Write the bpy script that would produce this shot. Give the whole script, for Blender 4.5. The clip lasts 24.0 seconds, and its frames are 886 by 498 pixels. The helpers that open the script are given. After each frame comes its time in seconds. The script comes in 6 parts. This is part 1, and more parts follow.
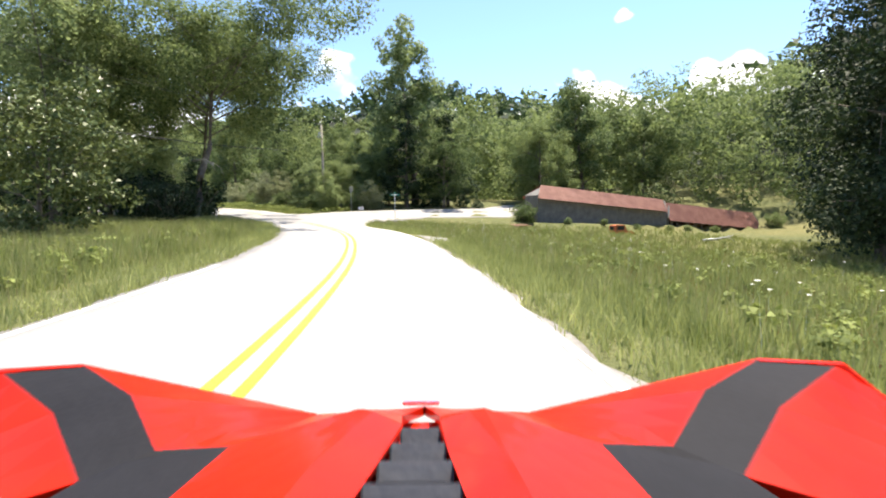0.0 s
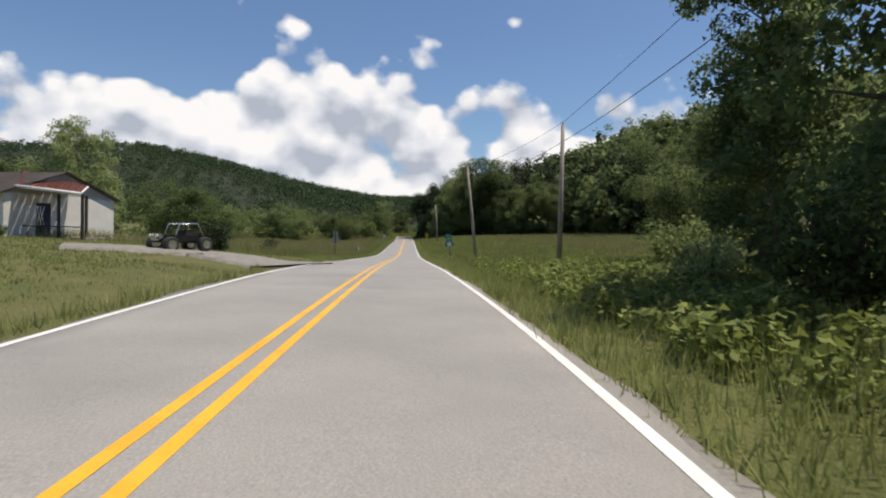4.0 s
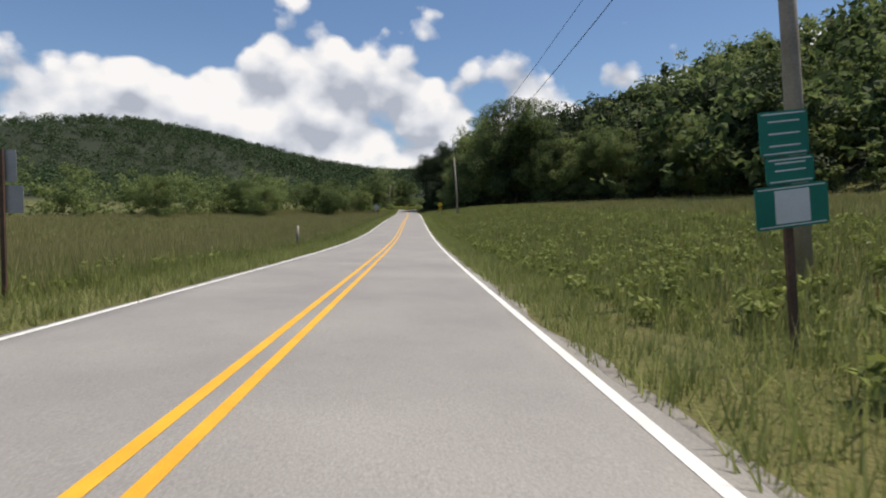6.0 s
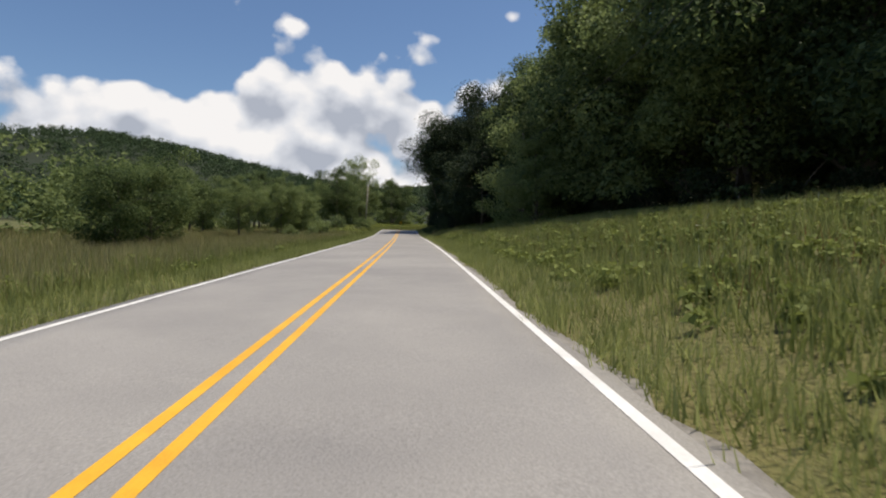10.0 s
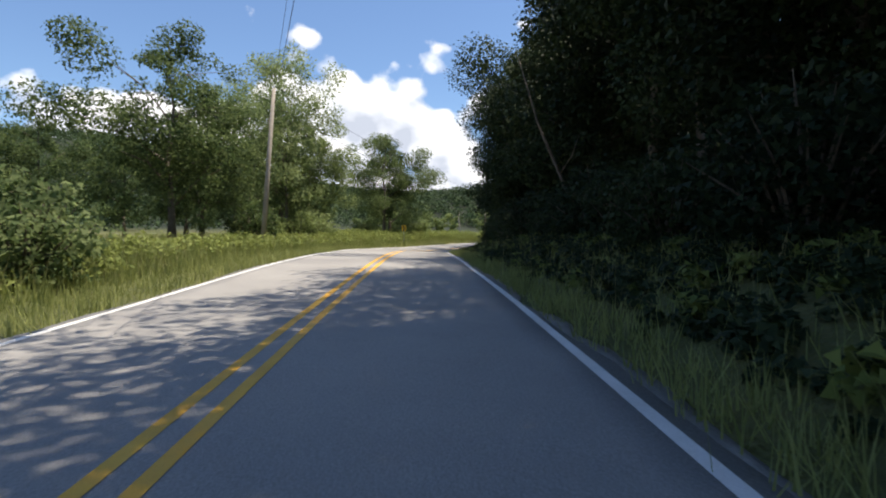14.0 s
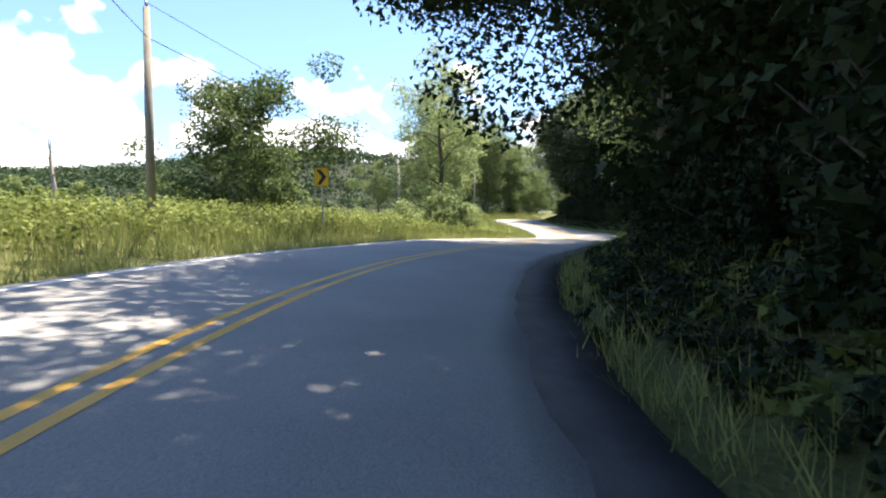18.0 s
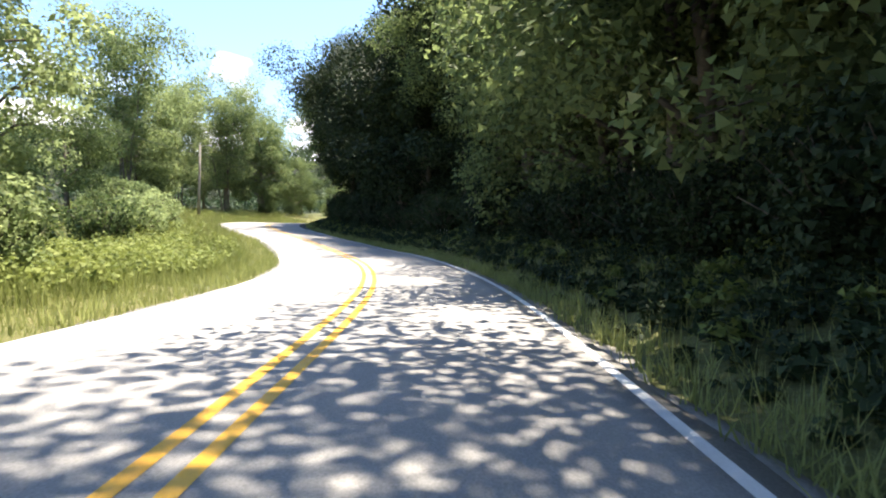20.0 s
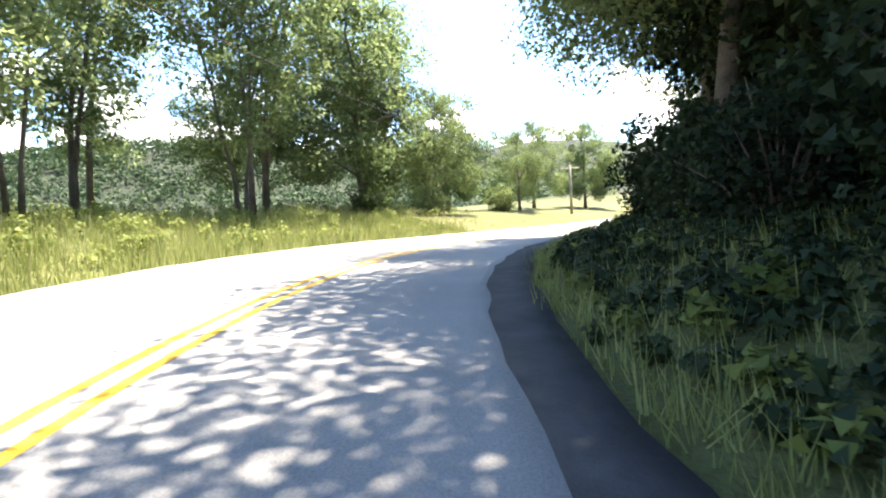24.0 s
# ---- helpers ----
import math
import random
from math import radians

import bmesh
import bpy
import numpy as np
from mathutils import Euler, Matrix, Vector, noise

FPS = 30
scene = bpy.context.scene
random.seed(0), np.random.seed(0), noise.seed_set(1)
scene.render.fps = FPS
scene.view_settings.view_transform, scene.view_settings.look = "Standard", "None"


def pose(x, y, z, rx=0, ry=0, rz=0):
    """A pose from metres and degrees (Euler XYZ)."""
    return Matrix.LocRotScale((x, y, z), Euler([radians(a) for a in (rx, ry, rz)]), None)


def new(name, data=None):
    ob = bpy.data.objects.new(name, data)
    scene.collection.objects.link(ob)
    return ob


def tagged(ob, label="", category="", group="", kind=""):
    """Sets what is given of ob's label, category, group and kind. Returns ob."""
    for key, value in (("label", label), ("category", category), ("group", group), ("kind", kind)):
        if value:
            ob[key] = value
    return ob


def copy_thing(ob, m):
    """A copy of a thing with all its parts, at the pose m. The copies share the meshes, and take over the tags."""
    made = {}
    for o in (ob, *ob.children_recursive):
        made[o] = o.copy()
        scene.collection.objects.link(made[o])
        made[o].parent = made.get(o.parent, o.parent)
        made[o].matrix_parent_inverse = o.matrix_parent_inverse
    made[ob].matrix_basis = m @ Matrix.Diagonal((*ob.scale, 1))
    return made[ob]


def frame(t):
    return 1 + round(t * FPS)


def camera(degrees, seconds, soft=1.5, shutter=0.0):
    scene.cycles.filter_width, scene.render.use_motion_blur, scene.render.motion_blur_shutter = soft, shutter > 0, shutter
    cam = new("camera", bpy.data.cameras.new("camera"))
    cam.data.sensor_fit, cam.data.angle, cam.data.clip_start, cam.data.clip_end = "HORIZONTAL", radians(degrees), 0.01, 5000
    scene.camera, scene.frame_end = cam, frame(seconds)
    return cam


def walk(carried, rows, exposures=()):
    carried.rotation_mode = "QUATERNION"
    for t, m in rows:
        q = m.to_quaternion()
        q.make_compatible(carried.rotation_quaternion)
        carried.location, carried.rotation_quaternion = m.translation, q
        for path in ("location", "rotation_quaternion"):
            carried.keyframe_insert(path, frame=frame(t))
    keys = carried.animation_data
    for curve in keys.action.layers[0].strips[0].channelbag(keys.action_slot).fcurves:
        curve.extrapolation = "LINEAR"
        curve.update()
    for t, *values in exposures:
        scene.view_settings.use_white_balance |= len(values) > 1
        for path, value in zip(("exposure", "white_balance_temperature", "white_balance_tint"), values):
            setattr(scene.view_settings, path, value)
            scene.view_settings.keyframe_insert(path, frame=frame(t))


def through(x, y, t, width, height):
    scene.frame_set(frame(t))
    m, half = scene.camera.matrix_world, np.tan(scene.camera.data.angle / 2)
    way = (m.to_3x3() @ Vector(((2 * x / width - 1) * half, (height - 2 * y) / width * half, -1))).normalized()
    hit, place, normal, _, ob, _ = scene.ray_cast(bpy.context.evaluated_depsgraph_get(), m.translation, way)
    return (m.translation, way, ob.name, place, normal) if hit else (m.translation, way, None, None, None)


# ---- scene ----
cam = camera(75.7, 24.0, soft=2.0, shutter=0.03)

EYE = 1.26
# seconds, distance along the road, metres right of the centre, yaw, pitch, roll;
# then how the road lies under the car: turned from the view, pitched from it, rolled from it (degrees)
DRIVE = [
    (0, 0, 1.39, 0, -4, 0.5, 2.99, 3, -0.03), (0.5, 10.8, 1.33, 2, -3.2, -1.2, 2.93, 3.25, 0.15),
    (1, 21.4, 1.31, 6.43, -2.85, -1, 2.93, 3.87, 0.38), (1.5, 31.7, 1.25, 13.3, -2.2, -2, 3.18, 2.5, -0.69),
    (2, 41.7, 1.3, 20, -0.92, -2.26, 3.73, 2.04, -0.62), (2.5, 51.5, 1.45, 28.1, 0.3, -2.3, 3.39, 2.43, -1.14),
    (3, 61, 1.52, 35.82, 0.49, -2.23, 2.66, 2.68, -1.02), (3.5, 70.3, 1.47, 40.3, 0.1, -1.6, 2.75, 1.95, -0.93),
    (4.5, 90, 1.45, 42.6, -2.8, -1, 3.16, 2.21, 0.02), (5.5, 111.5, 1.41, 42.7, -3.8, -0.5, 3, 2, 0.6),
    (6, 123.3, 1.42, 42.6, -3.9, -0.3, 3.05, 2.12, 0.49), (6.5, 135, 1.42, 42.5, -3.9, -0.2, 3.1, 2.23, 0.38),
    (7, 146.8, 1.43, 42.3, -3.7, 0, 3.15, 2.35, 0.27), (7.5, 158.5, 1.44, 42.2, -3.2, 0.3, 3.15, 2.35, 0.23),
    (8, 170.3, 1.44, 42.4, -2.4, 0.4, 3.15, 2.36, 0.18), (8.5, 182, 1.44, 42.5, -1.8, 0.1, 3.15, 2.36, 0.14),
    (9, 193.8, 1.45, 42.4, -1.4, -0.2, 3.15, 2.36, 0.09), (9.5, 205.5, 1.46, 42.5, -1.5, -0.2, 3.15, 2.37, 0.04),
    (10, 217.3, 1.46, 42.3, -1.7, -0.2, 3.15, 2.37, 0), (10.5, 229, 1.46, 42.1, -1.7, -0.1, 3.12, 2.38, -0.02),
    (11.5, 251.5, 1.46, 42.7, -1.9, 0.2, 3.08, 2.41, -0.05), (12.5, 273, 1.46, 43.4, -2, 0.4, 3.02, 2.44, -0.08),
    (13, 282.7, 1.46, 43.5, -1.9, 0.2, 3, 2.45, -0.1), (13.5, 292, 1.47, 43.3, -1.7, 0, 2.84, 2.83, -0.85),
    (14, 301, 1.48, 43.51, -0.94, 0, 2.35, 3.09, -1.13), (14.5, 309.6, 1.42, 42.9, -0.9, -0.8, 2.68, 2.58, -1.35),
    (15, 318.2, 1.37, 41.92, -1.61, 0.43, 3.65, 2.82, 1.62), (15.5, 326.6, 1.49, 41.2, -2.9, 0.8, 4.15, 2.94, 2.27),
    (16, 335, 1.69, 40.27, -3.95, 0.77, 4.42, 3.58, 2.97), (16.5, 343.3, 1.7, 36.74, -4.29, 2.05, 4.52, 2.93, 4.74),
    (17, 351.5, 1.86, 30.64, -4.25, 1.83, 3.81, 3.27, 6.27), (17.5, 359.5, 2.02, 21.81, -3.61, 1.83, 3.48, 4.39, 7.19),
    (18, 367.3, 2.14, 12.98, -2.93, 1.63, 3.51, 4.5, 7.07), (18.5, 374.8, 2.15, 3.13, -3.56, 2.07, 2.77, 4.4, 7.11),
    (19, 382, 1.99, -4.95, -2.6, 1.78, 1.52, 1.84, 5.97), (19.5, 388.9, 1.48, -9.44, -2.56, 0.89, 0.16, 1.46, 5.69),
    (20.5, 402.3, 1.5, -8.7, -3.4, -0.6, -0.48, 1.69, 0.96), (21.5, 415.5, 1.6, 2.56, -3.29, -0.48, -0.9, 2.28, -1.09),
    (22, 422, 1.44, 8.29, -2.29, 0, 0.33, 2.46, -1.09), (22.5, 428.5, 1.51, 13.03, -1.01, 0.03, 1.82, 3.9, 1.41),
    (23, 435, 1.64, 13.45, -0.28, 1.17, 4.64, 3.31, 4.1), (23.5, 441.6, 1.88, 9.79, -1.42, 2.2, 7.77, 4.32, 5.43),
    (24, 448.2, 2.15, 4.1, -3.5, 3.28, 6.81, 5.5, 5.53),
]
_d = np.array(DRIVE)
_under = _d[:, 6:9].T
# distance along the road, heading (left of +y), grade and fall to the right
_k = np.vstack([[(-70, 3.0, -1.4, 0.5)], np.stack([_d[:, 1], _d[:, 3] + _under[0], _d[:, 4] + _under[1], _under[2] - _d[:, 5]], 1),
                [(468, -18.7, -1.1, 1.5), (511, -34, 0, 2), (612, -50, 0, 0)]])
S0, STEP = -70.0, 0.5
RS = np.arange(S0, 560.01, STEP)
_w = np.ones(9) / 9


def _smooth(col):
    v = np.interp(RS, _k[:, 0], _k[:, col])
    return np.convolve(np.pad(v, 4, mode="edge"), _w, "valid")


CROWN = ([44, 56, 74, 96], [0, 0.085, 0.075, 0])   # the left lane falls off its crown past the bend
RH, RG, RB = np.radians(_smooth(1)), np.radians(_smooth(2)), np.radians(_smooth(3))
RX = np.concatenate([[0], np.cumsum(-np.sin(RH[:-1]) * STEP)])
RY = np.concatenate([[0], np.cumsum(np.cos(RH[:-1]) * STEP)])
RZ = np.concatenate([[0], np.cumsum(np.tan(RG[:-1]) * STEP)])
_i0 = int(round(-S0 / STEP))
RX, RY, RZ = RX - RX[_i0], RY - RY[_i0], RZ - RZ[_i0]


def road(s, off=0.0, up=0.0):
    """A point at distance s, off metres to the right of the centre line, up above the road."""
    h = np.interp(s, RS, RH)
    return Vector((float(np.interp(s, RS, RX) + math.cos(h) * off), float(np.interp(s, RS, RY) + math.sin(h) * off),
                   float(np.interp(s, RS, RZ) + up - math.tan(np.interp(s, RS, RB)) * max(-6.0, min(6.0, off)) - np.interp(s, *CROWN) * max(0.0, min(6.0, -off)))))


def heading(s):
    return math.degrees(np.interp(s, RS, RH))


EXPOSURES = [(t, e, 7300, 11) for t, e in (
    (0.0, 1.75), (0.5, 1.35), (1.0, 1.05), (2.0, 0.6), (3.0, 0.4), (5.5, 0.3), (10.5, 0.25), (13.3, 0.45), (14.0, 0.95), (15.0, 1.4), (16.0, 1.5), (17.0, 1.9),
    (18.0, 1.95), (19.0, 1.8), (19.5, 1.95), (21.5, 2.8), (22.0, 2.9), (24.0, 2.9))]
walk(cam, [(t, pose(*road(s, off, EYE), 90 + p, r, y)) for t, s, off, y, p, r, *_ in DRIVE], EXPOSURES)

# ---- light ----
SUN_YAW, SUN_UP = -38.0, 70.0
world = bpy.data.worlds.new("sky")
scene.world = world
world.use_nodes = True


def wire(tree, kind, p_operation="", p_data_type="", p_blend_type="", **values):
    """A node with inputs set by name (spaces as underscores); a socket as a value is linked."""
    n = tree.nodes.new(kind)
    if p_operation:
        n.operation = p_operation
    if p_data_type:
        n.data_type = p_data_type
    if p_blend_type:
        n.blend_type = p_blend_type
    for key, v in values.items():
        sock = n.inputs[int(key[1:])] if key[0] == "i" and key[1:].isdigit() else n.inputs[key.replace("_", " ")]
        if isinstance(v, bpy.types.NodeSocket):
            tree.links.new(v, sock)
        else:
            sock.default_value = v
    return n


def ramp(tree, fac, stops, interp="LINEAR"):
    n = tree.nodes.new("ShaderNodeValToRGB")
    n.color_ramp.interpolation = interp
    el = n.color_ramp.elements
    while len(el) < len(stops):
        el.new(0.5)
    for e, (pos, col) in zip(el, stops):
        e.position, e.color = pos, (*col, 1) if len(col) == 3 else col
    tree.links.new(fac, n.inputs[0])
    return n.outputs[0]


def calc(tree, op, a, b=0.0, c=0.0):
    return wire(tree, "ShaderNodeMath", p_operation=op, i0=a, i1=b, i2=c).outputs[0]


def build_sky():
    t = world.node_tree
    t.nodes.clear()
    air = t.nodes.new("ShaderNodeTexSky")
    air.sky_type, air.sun_disc = "NISHITA", False
    air.sun_elevation, air.sun_rotation = radians(SUN_UP), radians(-SUN_YAW)
    air.air_density, air.dust_density, air.ozone_density = 1.0, 0.6, 1.6
    sky = wire(t, "ShaderNodeMix", p_data_type="RGBA", i0=1.0, p_blend_type="MULTIPLY", i6=air.outputs[0], i7=(0.74, 0.92, 1.14, 1)).outputs[2]
    way = wire(t, "ShaderNodeTexCoord").outputs["Generated"]
    xyz = wire(t, "ShaderNodeSeparateXYZ", Vector=way)
    up = xyz.outputs[2]
    # cumulus: a bank of billows near the horizon, loose tufts above
    def density(lift):
        at = wire(t, "ShaderNodeMapping", Vector=way)
        at.inputs["Scale"].default_value = (1, 1, 1.25)
        at.inputs["Location"].default_value = (1.73, 0.52, 0.1 + lift)
        big = wire(t, "ShaderNodeTexNoise", Vector=at.outputs[0], Scale=3.4, Detail=2.0).outputs[0]
        cell = t.nodes.new("ShaderNodeTexVoronoi")
        cell.feature = "SMOOTH_F1"
        t.links.new(at.outputs[0], cell.inputs["Vector"])
        for key, v in (("Scale", 9.0), ("Detail", 2.0), ("Roughness", 0.45), ("Smoothness", 0.35)):
            cell.inputs[key].default_value = v
        fine = wire(t, "ShaderNodeTexNoise", Vector=at.outputs[0], Scale=14.0, Detail=8.0, Roughness=0.6).outputs[0]
        puff = calc(t, "SUBTRACT", 1.0, cell.outputs["Distance"])
        return calc(t, "ADD", calc(t, "MULTIPLY", big, 0.54), calc(t, "ADD", calc(t, "MULTIPLY", puff, 0.30), calc(t, "MULTIPLY", fine, 0.16)))

    dens, above = density(0.0), density(0.045)
    bias = ramp(t, up, [(0.0, (0.36,) * 3), (0.16, (0.33,) * 3), (0.215, (0.25,) * 3), (0.265, (0.11,) * 3), (0.32, (0.022,) * 3), (0.8, (0.0,) * 3)])
    east = ramp(t, calc(t, "ADD", xyz.outputs[0], 1.0), [(0.36, (0, 0, 0)), (0.54, (0.075,) * 3)])
    mask = ramp(t, calc(t, "SUBTRACT", calc(t, "ADD", dens, bias), east), [(0.588, (0, 0, 0)), (0.645, (1, 1, 1))])
    lit = calc(t, "ADD", calc(t, "MULTIPLY", calc(t, "SUBTRACT", dens, above), 2.0), 0.5)
    white = ramp(t, lit, [(0.30, (0.46, 0.51, 0.60)), (0.50, (0.78, 0.82, 0.88)), (0.64, (1.0, 1.0, 1.0))])
    cloud = wire(t, "ShaderNodeMix", p_data_type="RGBA", i0=1.0, p_blend_type="MULTIPLY", i6=white, i7=(8.6, 9.0, 9.8, 1)).outputs[2]
    both = wire(t, "ShaderNodeMix", p_data_type="RGBA", i0=mask, i6=sky, i7=cloud).outputs[2]
    bg = wire(t, "ShaderNodeBackground", Color=both, Strength=0.085)
    wire(t, "ShaderNodeOutputWorld", Surface=bg.outputs[0])


build_sky()
sun = new("sun", bpy.data.lights.new("sun", "SUN"))
sun.data.energy, sun.data.angle, sun.data.color = 4.0, radians(0.55), (1.0, 0.955, 0.88)
sun.matrix_world = pose(0, 0, 60, 90 - SUN_UP, 0, SUN_YAW + 180)

# ---- materials ----
def material(name, rough=0.8, metal=0.0):
    m = bpy.data.materials.new(name)
    m.use_nodes = True
    b = m.node_tree.nodes["Principled BSDF"]
    b.inputs["Roughness"].default_value, b.inputs["Metallic"].default_value = rough, metal
    return m, m.node_tree, b


def place_coord(t):
    return wire(t, "ShaderNodeNewGeometry").outputs["Position"]


def surface(name, dark, light, scale=3.0, fine=40.0, rough=0.8, metal=0.0, bump=0.15, depth=0.01, local=False):
    """Two-scale mottled surface with fine bump."""
    m, t, b = material(name, rough, metal)
    co = wire(t, "ShaderNodeTexCoord").outputs["Object"] if local else place_coord(t)
    n1 = wire(t, "ShaderNodeTexNoise", Vector=co, Scale=scale, Detail=6.0, Roughness=0.6).outputs[0]
    n2 = wire(t, "ShaderNodeTexNoise", Vector=co, Scale=fine, Detail=4.0).outputs[0]
    mixed = calc(t, "ADD", calc(t, "MULTIPLY", n1, 0.65), calc(t, "MULTIPLY", n2, 0.35))
    t.links.new(ramp(t, mixed, [(0.32, dark), (0.68, light)]), b.inputs["Base Color"])
    if bump:
        bn = wire(t, "ShaderNodeBump", Strength=bump, Distance=depth, Height=n2)
        t.links.new(bn.outputs[0], b.inputs["Normal"])
    return m


def leafy(name, dark, light, through=0.35, rough=0.65, odd=0.35):
    """Foliage: each leaf its own shade, light let through."""
    m, t, b = material(name, rough)
    geo = wire(t, "ShaderNodeNewGeometry")
    big = wire(t, "ShaderNodeTexNoise", Vector=geo.outputs["Position"], Scale=0.6, Detail=4.0, Roughness=0.65).outputs[0]
    rnd = wire(t, "ShaderNodeObjectInfo").outputs["Random"]
    f = calc(t, "ADD", calc(t, "ADD", calc(t, "MULTIPLY", geo.outputs["Random Per Island"], 0.35), calc(t, "MULTIPLY", big, 0.65)),
             calc(t, "MULTIPLY", calc(t, "SUBTRACT", rnd, 0.5), odd))
    col = ramp(t, f, [(0.28, dark), (0.72, light)])
    t.links.new(col, b.inputs["Base Color"])
    b.inputs["Specular IOR Level"].default_value = 0.18
    tr = wire(t, "ShaderNodeBsdfTranslucent", Color=col)
    mix = wire(t, "ShaderNodeMixShader", i0=through, i1=b.outputs[0], i2=tr.outputs[0])
    t.links.new(mix.outputs[0], t.nodes["Material Output"].inputs[0])
    return m


def make_asphalt():
    m, t, b = material("asphalt", 0.75)
    co = place_coord(t)
    patch = wire(t, "ShaderNodeTexNoise", Vector=co, Scale=0.35, Detail=5.0, Roughness=0.6).outputs[0]
    grit = wire(t, "ShaderNodeTexNoise", Vector=co, Scale=55.0, Detail=3.0, Roughness=0.7).outputs[0]
    stone = wire(t, "ShaderNodeTexVoronoi", Vector=co, Scale=60.0).outputs["Distance"]
    base = ramp(t, patch, [(0.3, (0.215, 0.208, 0.202)), (0.7, (0.295, 0.284, 0.268))])
    speck = ramp(t, grit, [(0.3, (0.72,) * 3), (0.7, (1.25,) * 3)])
    col = wire(t, "ShaderNodeMix", p_data_type="RGBA", p_blend_type="MULTIPLY", i0=1.0, i6=base, i7=speck).outputs[2]
    t.links.new(col, b.inputs["Base Color"])
    bn = wire(t, "ShaderNodeBump", Strength=0.35, Distance=0.006, Height=stone)
    t.links.new(bn.outputs[0], b.inputs["Normal"])
    return m


def make_ground():
    m, t, b = material("meadow_soil", 0.95)
    co = place_coord(t)
    a = wire(t, "ShaderNodeTexNoise", Vector=co, Scale=0.06, Detail=4.0).outputs[0]
    c = wire(t, "ShaderNodeTexNoise", Vector=co, Scale=0.8, Detail=8.0, Roughness=0.65).outputs[0]
    d = wire(t, "ShaderNodeTexNoise", Vector=co, Scale=14.0, Detail=4.0).outputs[0]
    f = calc(t, "ADD", calc(t, "MULTIPLY", a, 0.45), calc(t, "ADD", calc(t, "MULTIPLY", c, 0.35), calc(t, "MULTIPLY", d, 0.2)))
    col = ramp(t, f, [(0.34, (0.045, 0.058, 0.013)), (0.48, (0.090, 0.098, 0.025)), (0.58, (0.135, 0.125, 0.040)), (0.7, (0.18, 0.15, 0.065))])
    # forest floor of the hills, by height, with tree shade in its colour
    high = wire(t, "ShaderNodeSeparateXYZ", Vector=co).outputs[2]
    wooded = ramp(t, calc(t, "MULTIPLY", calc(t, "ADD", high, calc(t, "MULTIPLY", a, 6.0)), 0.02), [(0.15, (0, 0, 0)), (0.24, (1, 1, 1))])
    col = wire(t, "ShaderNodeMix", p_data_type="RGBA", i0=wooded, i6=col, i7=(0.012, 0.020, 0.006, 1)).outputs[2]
    t.links.new(col, b.inputs["Base Color"])
    bn = wire(t, "ShaderNodeBump", Strength=0.8, Distance=0.12, Height=d)
    t.links.new(bn.outputs[0], b.inputs["Normal"])
    return m


ASPHALT, GROUND = make_asphalt(), make_ground()
GRAVEL = surface("gravel", (0.13, 0.122, 0.11), (0.29, 0.275, 0.25), 3.0, 45.0, 0.95, bump=0.6, depth=0.02)
WHITE_LINE = surface("white_line_paint", (0.55, 0.55, 0.53), (0.80, 0.80, 0.78), 2.0, 60.0, 0.6)
YELLOW_LINE = surface("yellow_line_paint", (0.62, 0.30, 0.015), (0.80, 0.44, 0.03), 2.0, 60.0, 0.6)
TAR = surface("tar", (0.05, 0.05, 0.052), (0.10, 0.10, 0.10), 3.0, 50.0, 0.6)
BARK = surface("bark", (0.055, 0.045, 0.035), (0.17, 0.145, 0.115), 2.5, 22.0, 0.95, bump=0.7, depth=0.03)
POLE_WOOD = surface("weathered_pole_wood", (0.20, 0.175, 0.145), (0.40, 0.36, 0.31), 1.2, 30.0, 0.9, bump=0.4)
LEAF_OAK = leafy("oak_leaves", (0.050, 0.082, 0.028), (0.22, 0.275, 0.105), 0.5)
LEAF_LIGHT = leafy("light_leaves", (0.095, 0.140, 0.055), (0.30, 0.36, 0.16), 0.6)
# forest shade is put into this leaf colour; the next is its lit counterpart
LEAF_SHADED = leafy("shaded_leaves", (0.010, 0.022, 0.010), (0.040, 0.062, 0.024), 0.18)
LEAF_EDGE_LIT = leafy("lit_edge_leaves", (0.045, 0.075, 0.030), (0.25, 0.31, 0.12), 0.5)
DARK_ASPHALT = surface("fresh_dark_asphalt", (0.045, 0.045, 0.047), (0.085, 0.085, 0.086), 2.5, 60.0, 0.8, bump=0.4)
LEAF_PINE = leafy("cedar_leaves", (0.018, 0.036, 0.016), (0.055, 0.085, 0.03), 0.2)
LEAF_SILVER = leafy("silvery_leaves", (0.10, 0.125, 0.05), (0.36, 0.38, 0.22), 0.35)
LEAF_FAR = leafy("far_wood_leaves", (0.022, 0.044, 0.021), (0.078, 0.120, 0.048), 0.25)
GRASS = leafy("grass_blades", (0.112, 0.146, 0.036), (0.360, 0.388, 0.145), 0.45, 0.7)
RUSTY = leafy("rusty_weed_stalks", (0.10, 0.05, 0.025), (0.27, 0.14, 0.06), 0.2, 0.85)
GRASS_DRY = leafy("seeding_grass", (0.245, 0.225, 0.10), (0.50, 0.46, 0.245), 0.35, 0.8)
WEED = leafy("weed_leaves", (0.065, 0.100, 0.024), (0.25, 0.29, 0.080), 0.35)
LEAF_MAG = leafy("magnolia_leaves", (0.035, 0.06, 0.017), (0.16, 0.19, 0.070), 0.2, 0.35)

# ---- building helpers ----
def part(name, bm, mat, parent=None, label=""):
    """One mesh object out of a bmesh, under a thing or a part."""
    me = bpy.data.meshes.new(name)
    bm.to_mesh(me)
    bm.free()
    return part_of(name, me, mat, parent, label)


def part_of(name, me, mat, parent=None, label=""):
    if mat and not me.materials:
        me.materials.append(mat)
    ob = new(name, me)
    ob.parent = parent
    return tagged(ob, label)


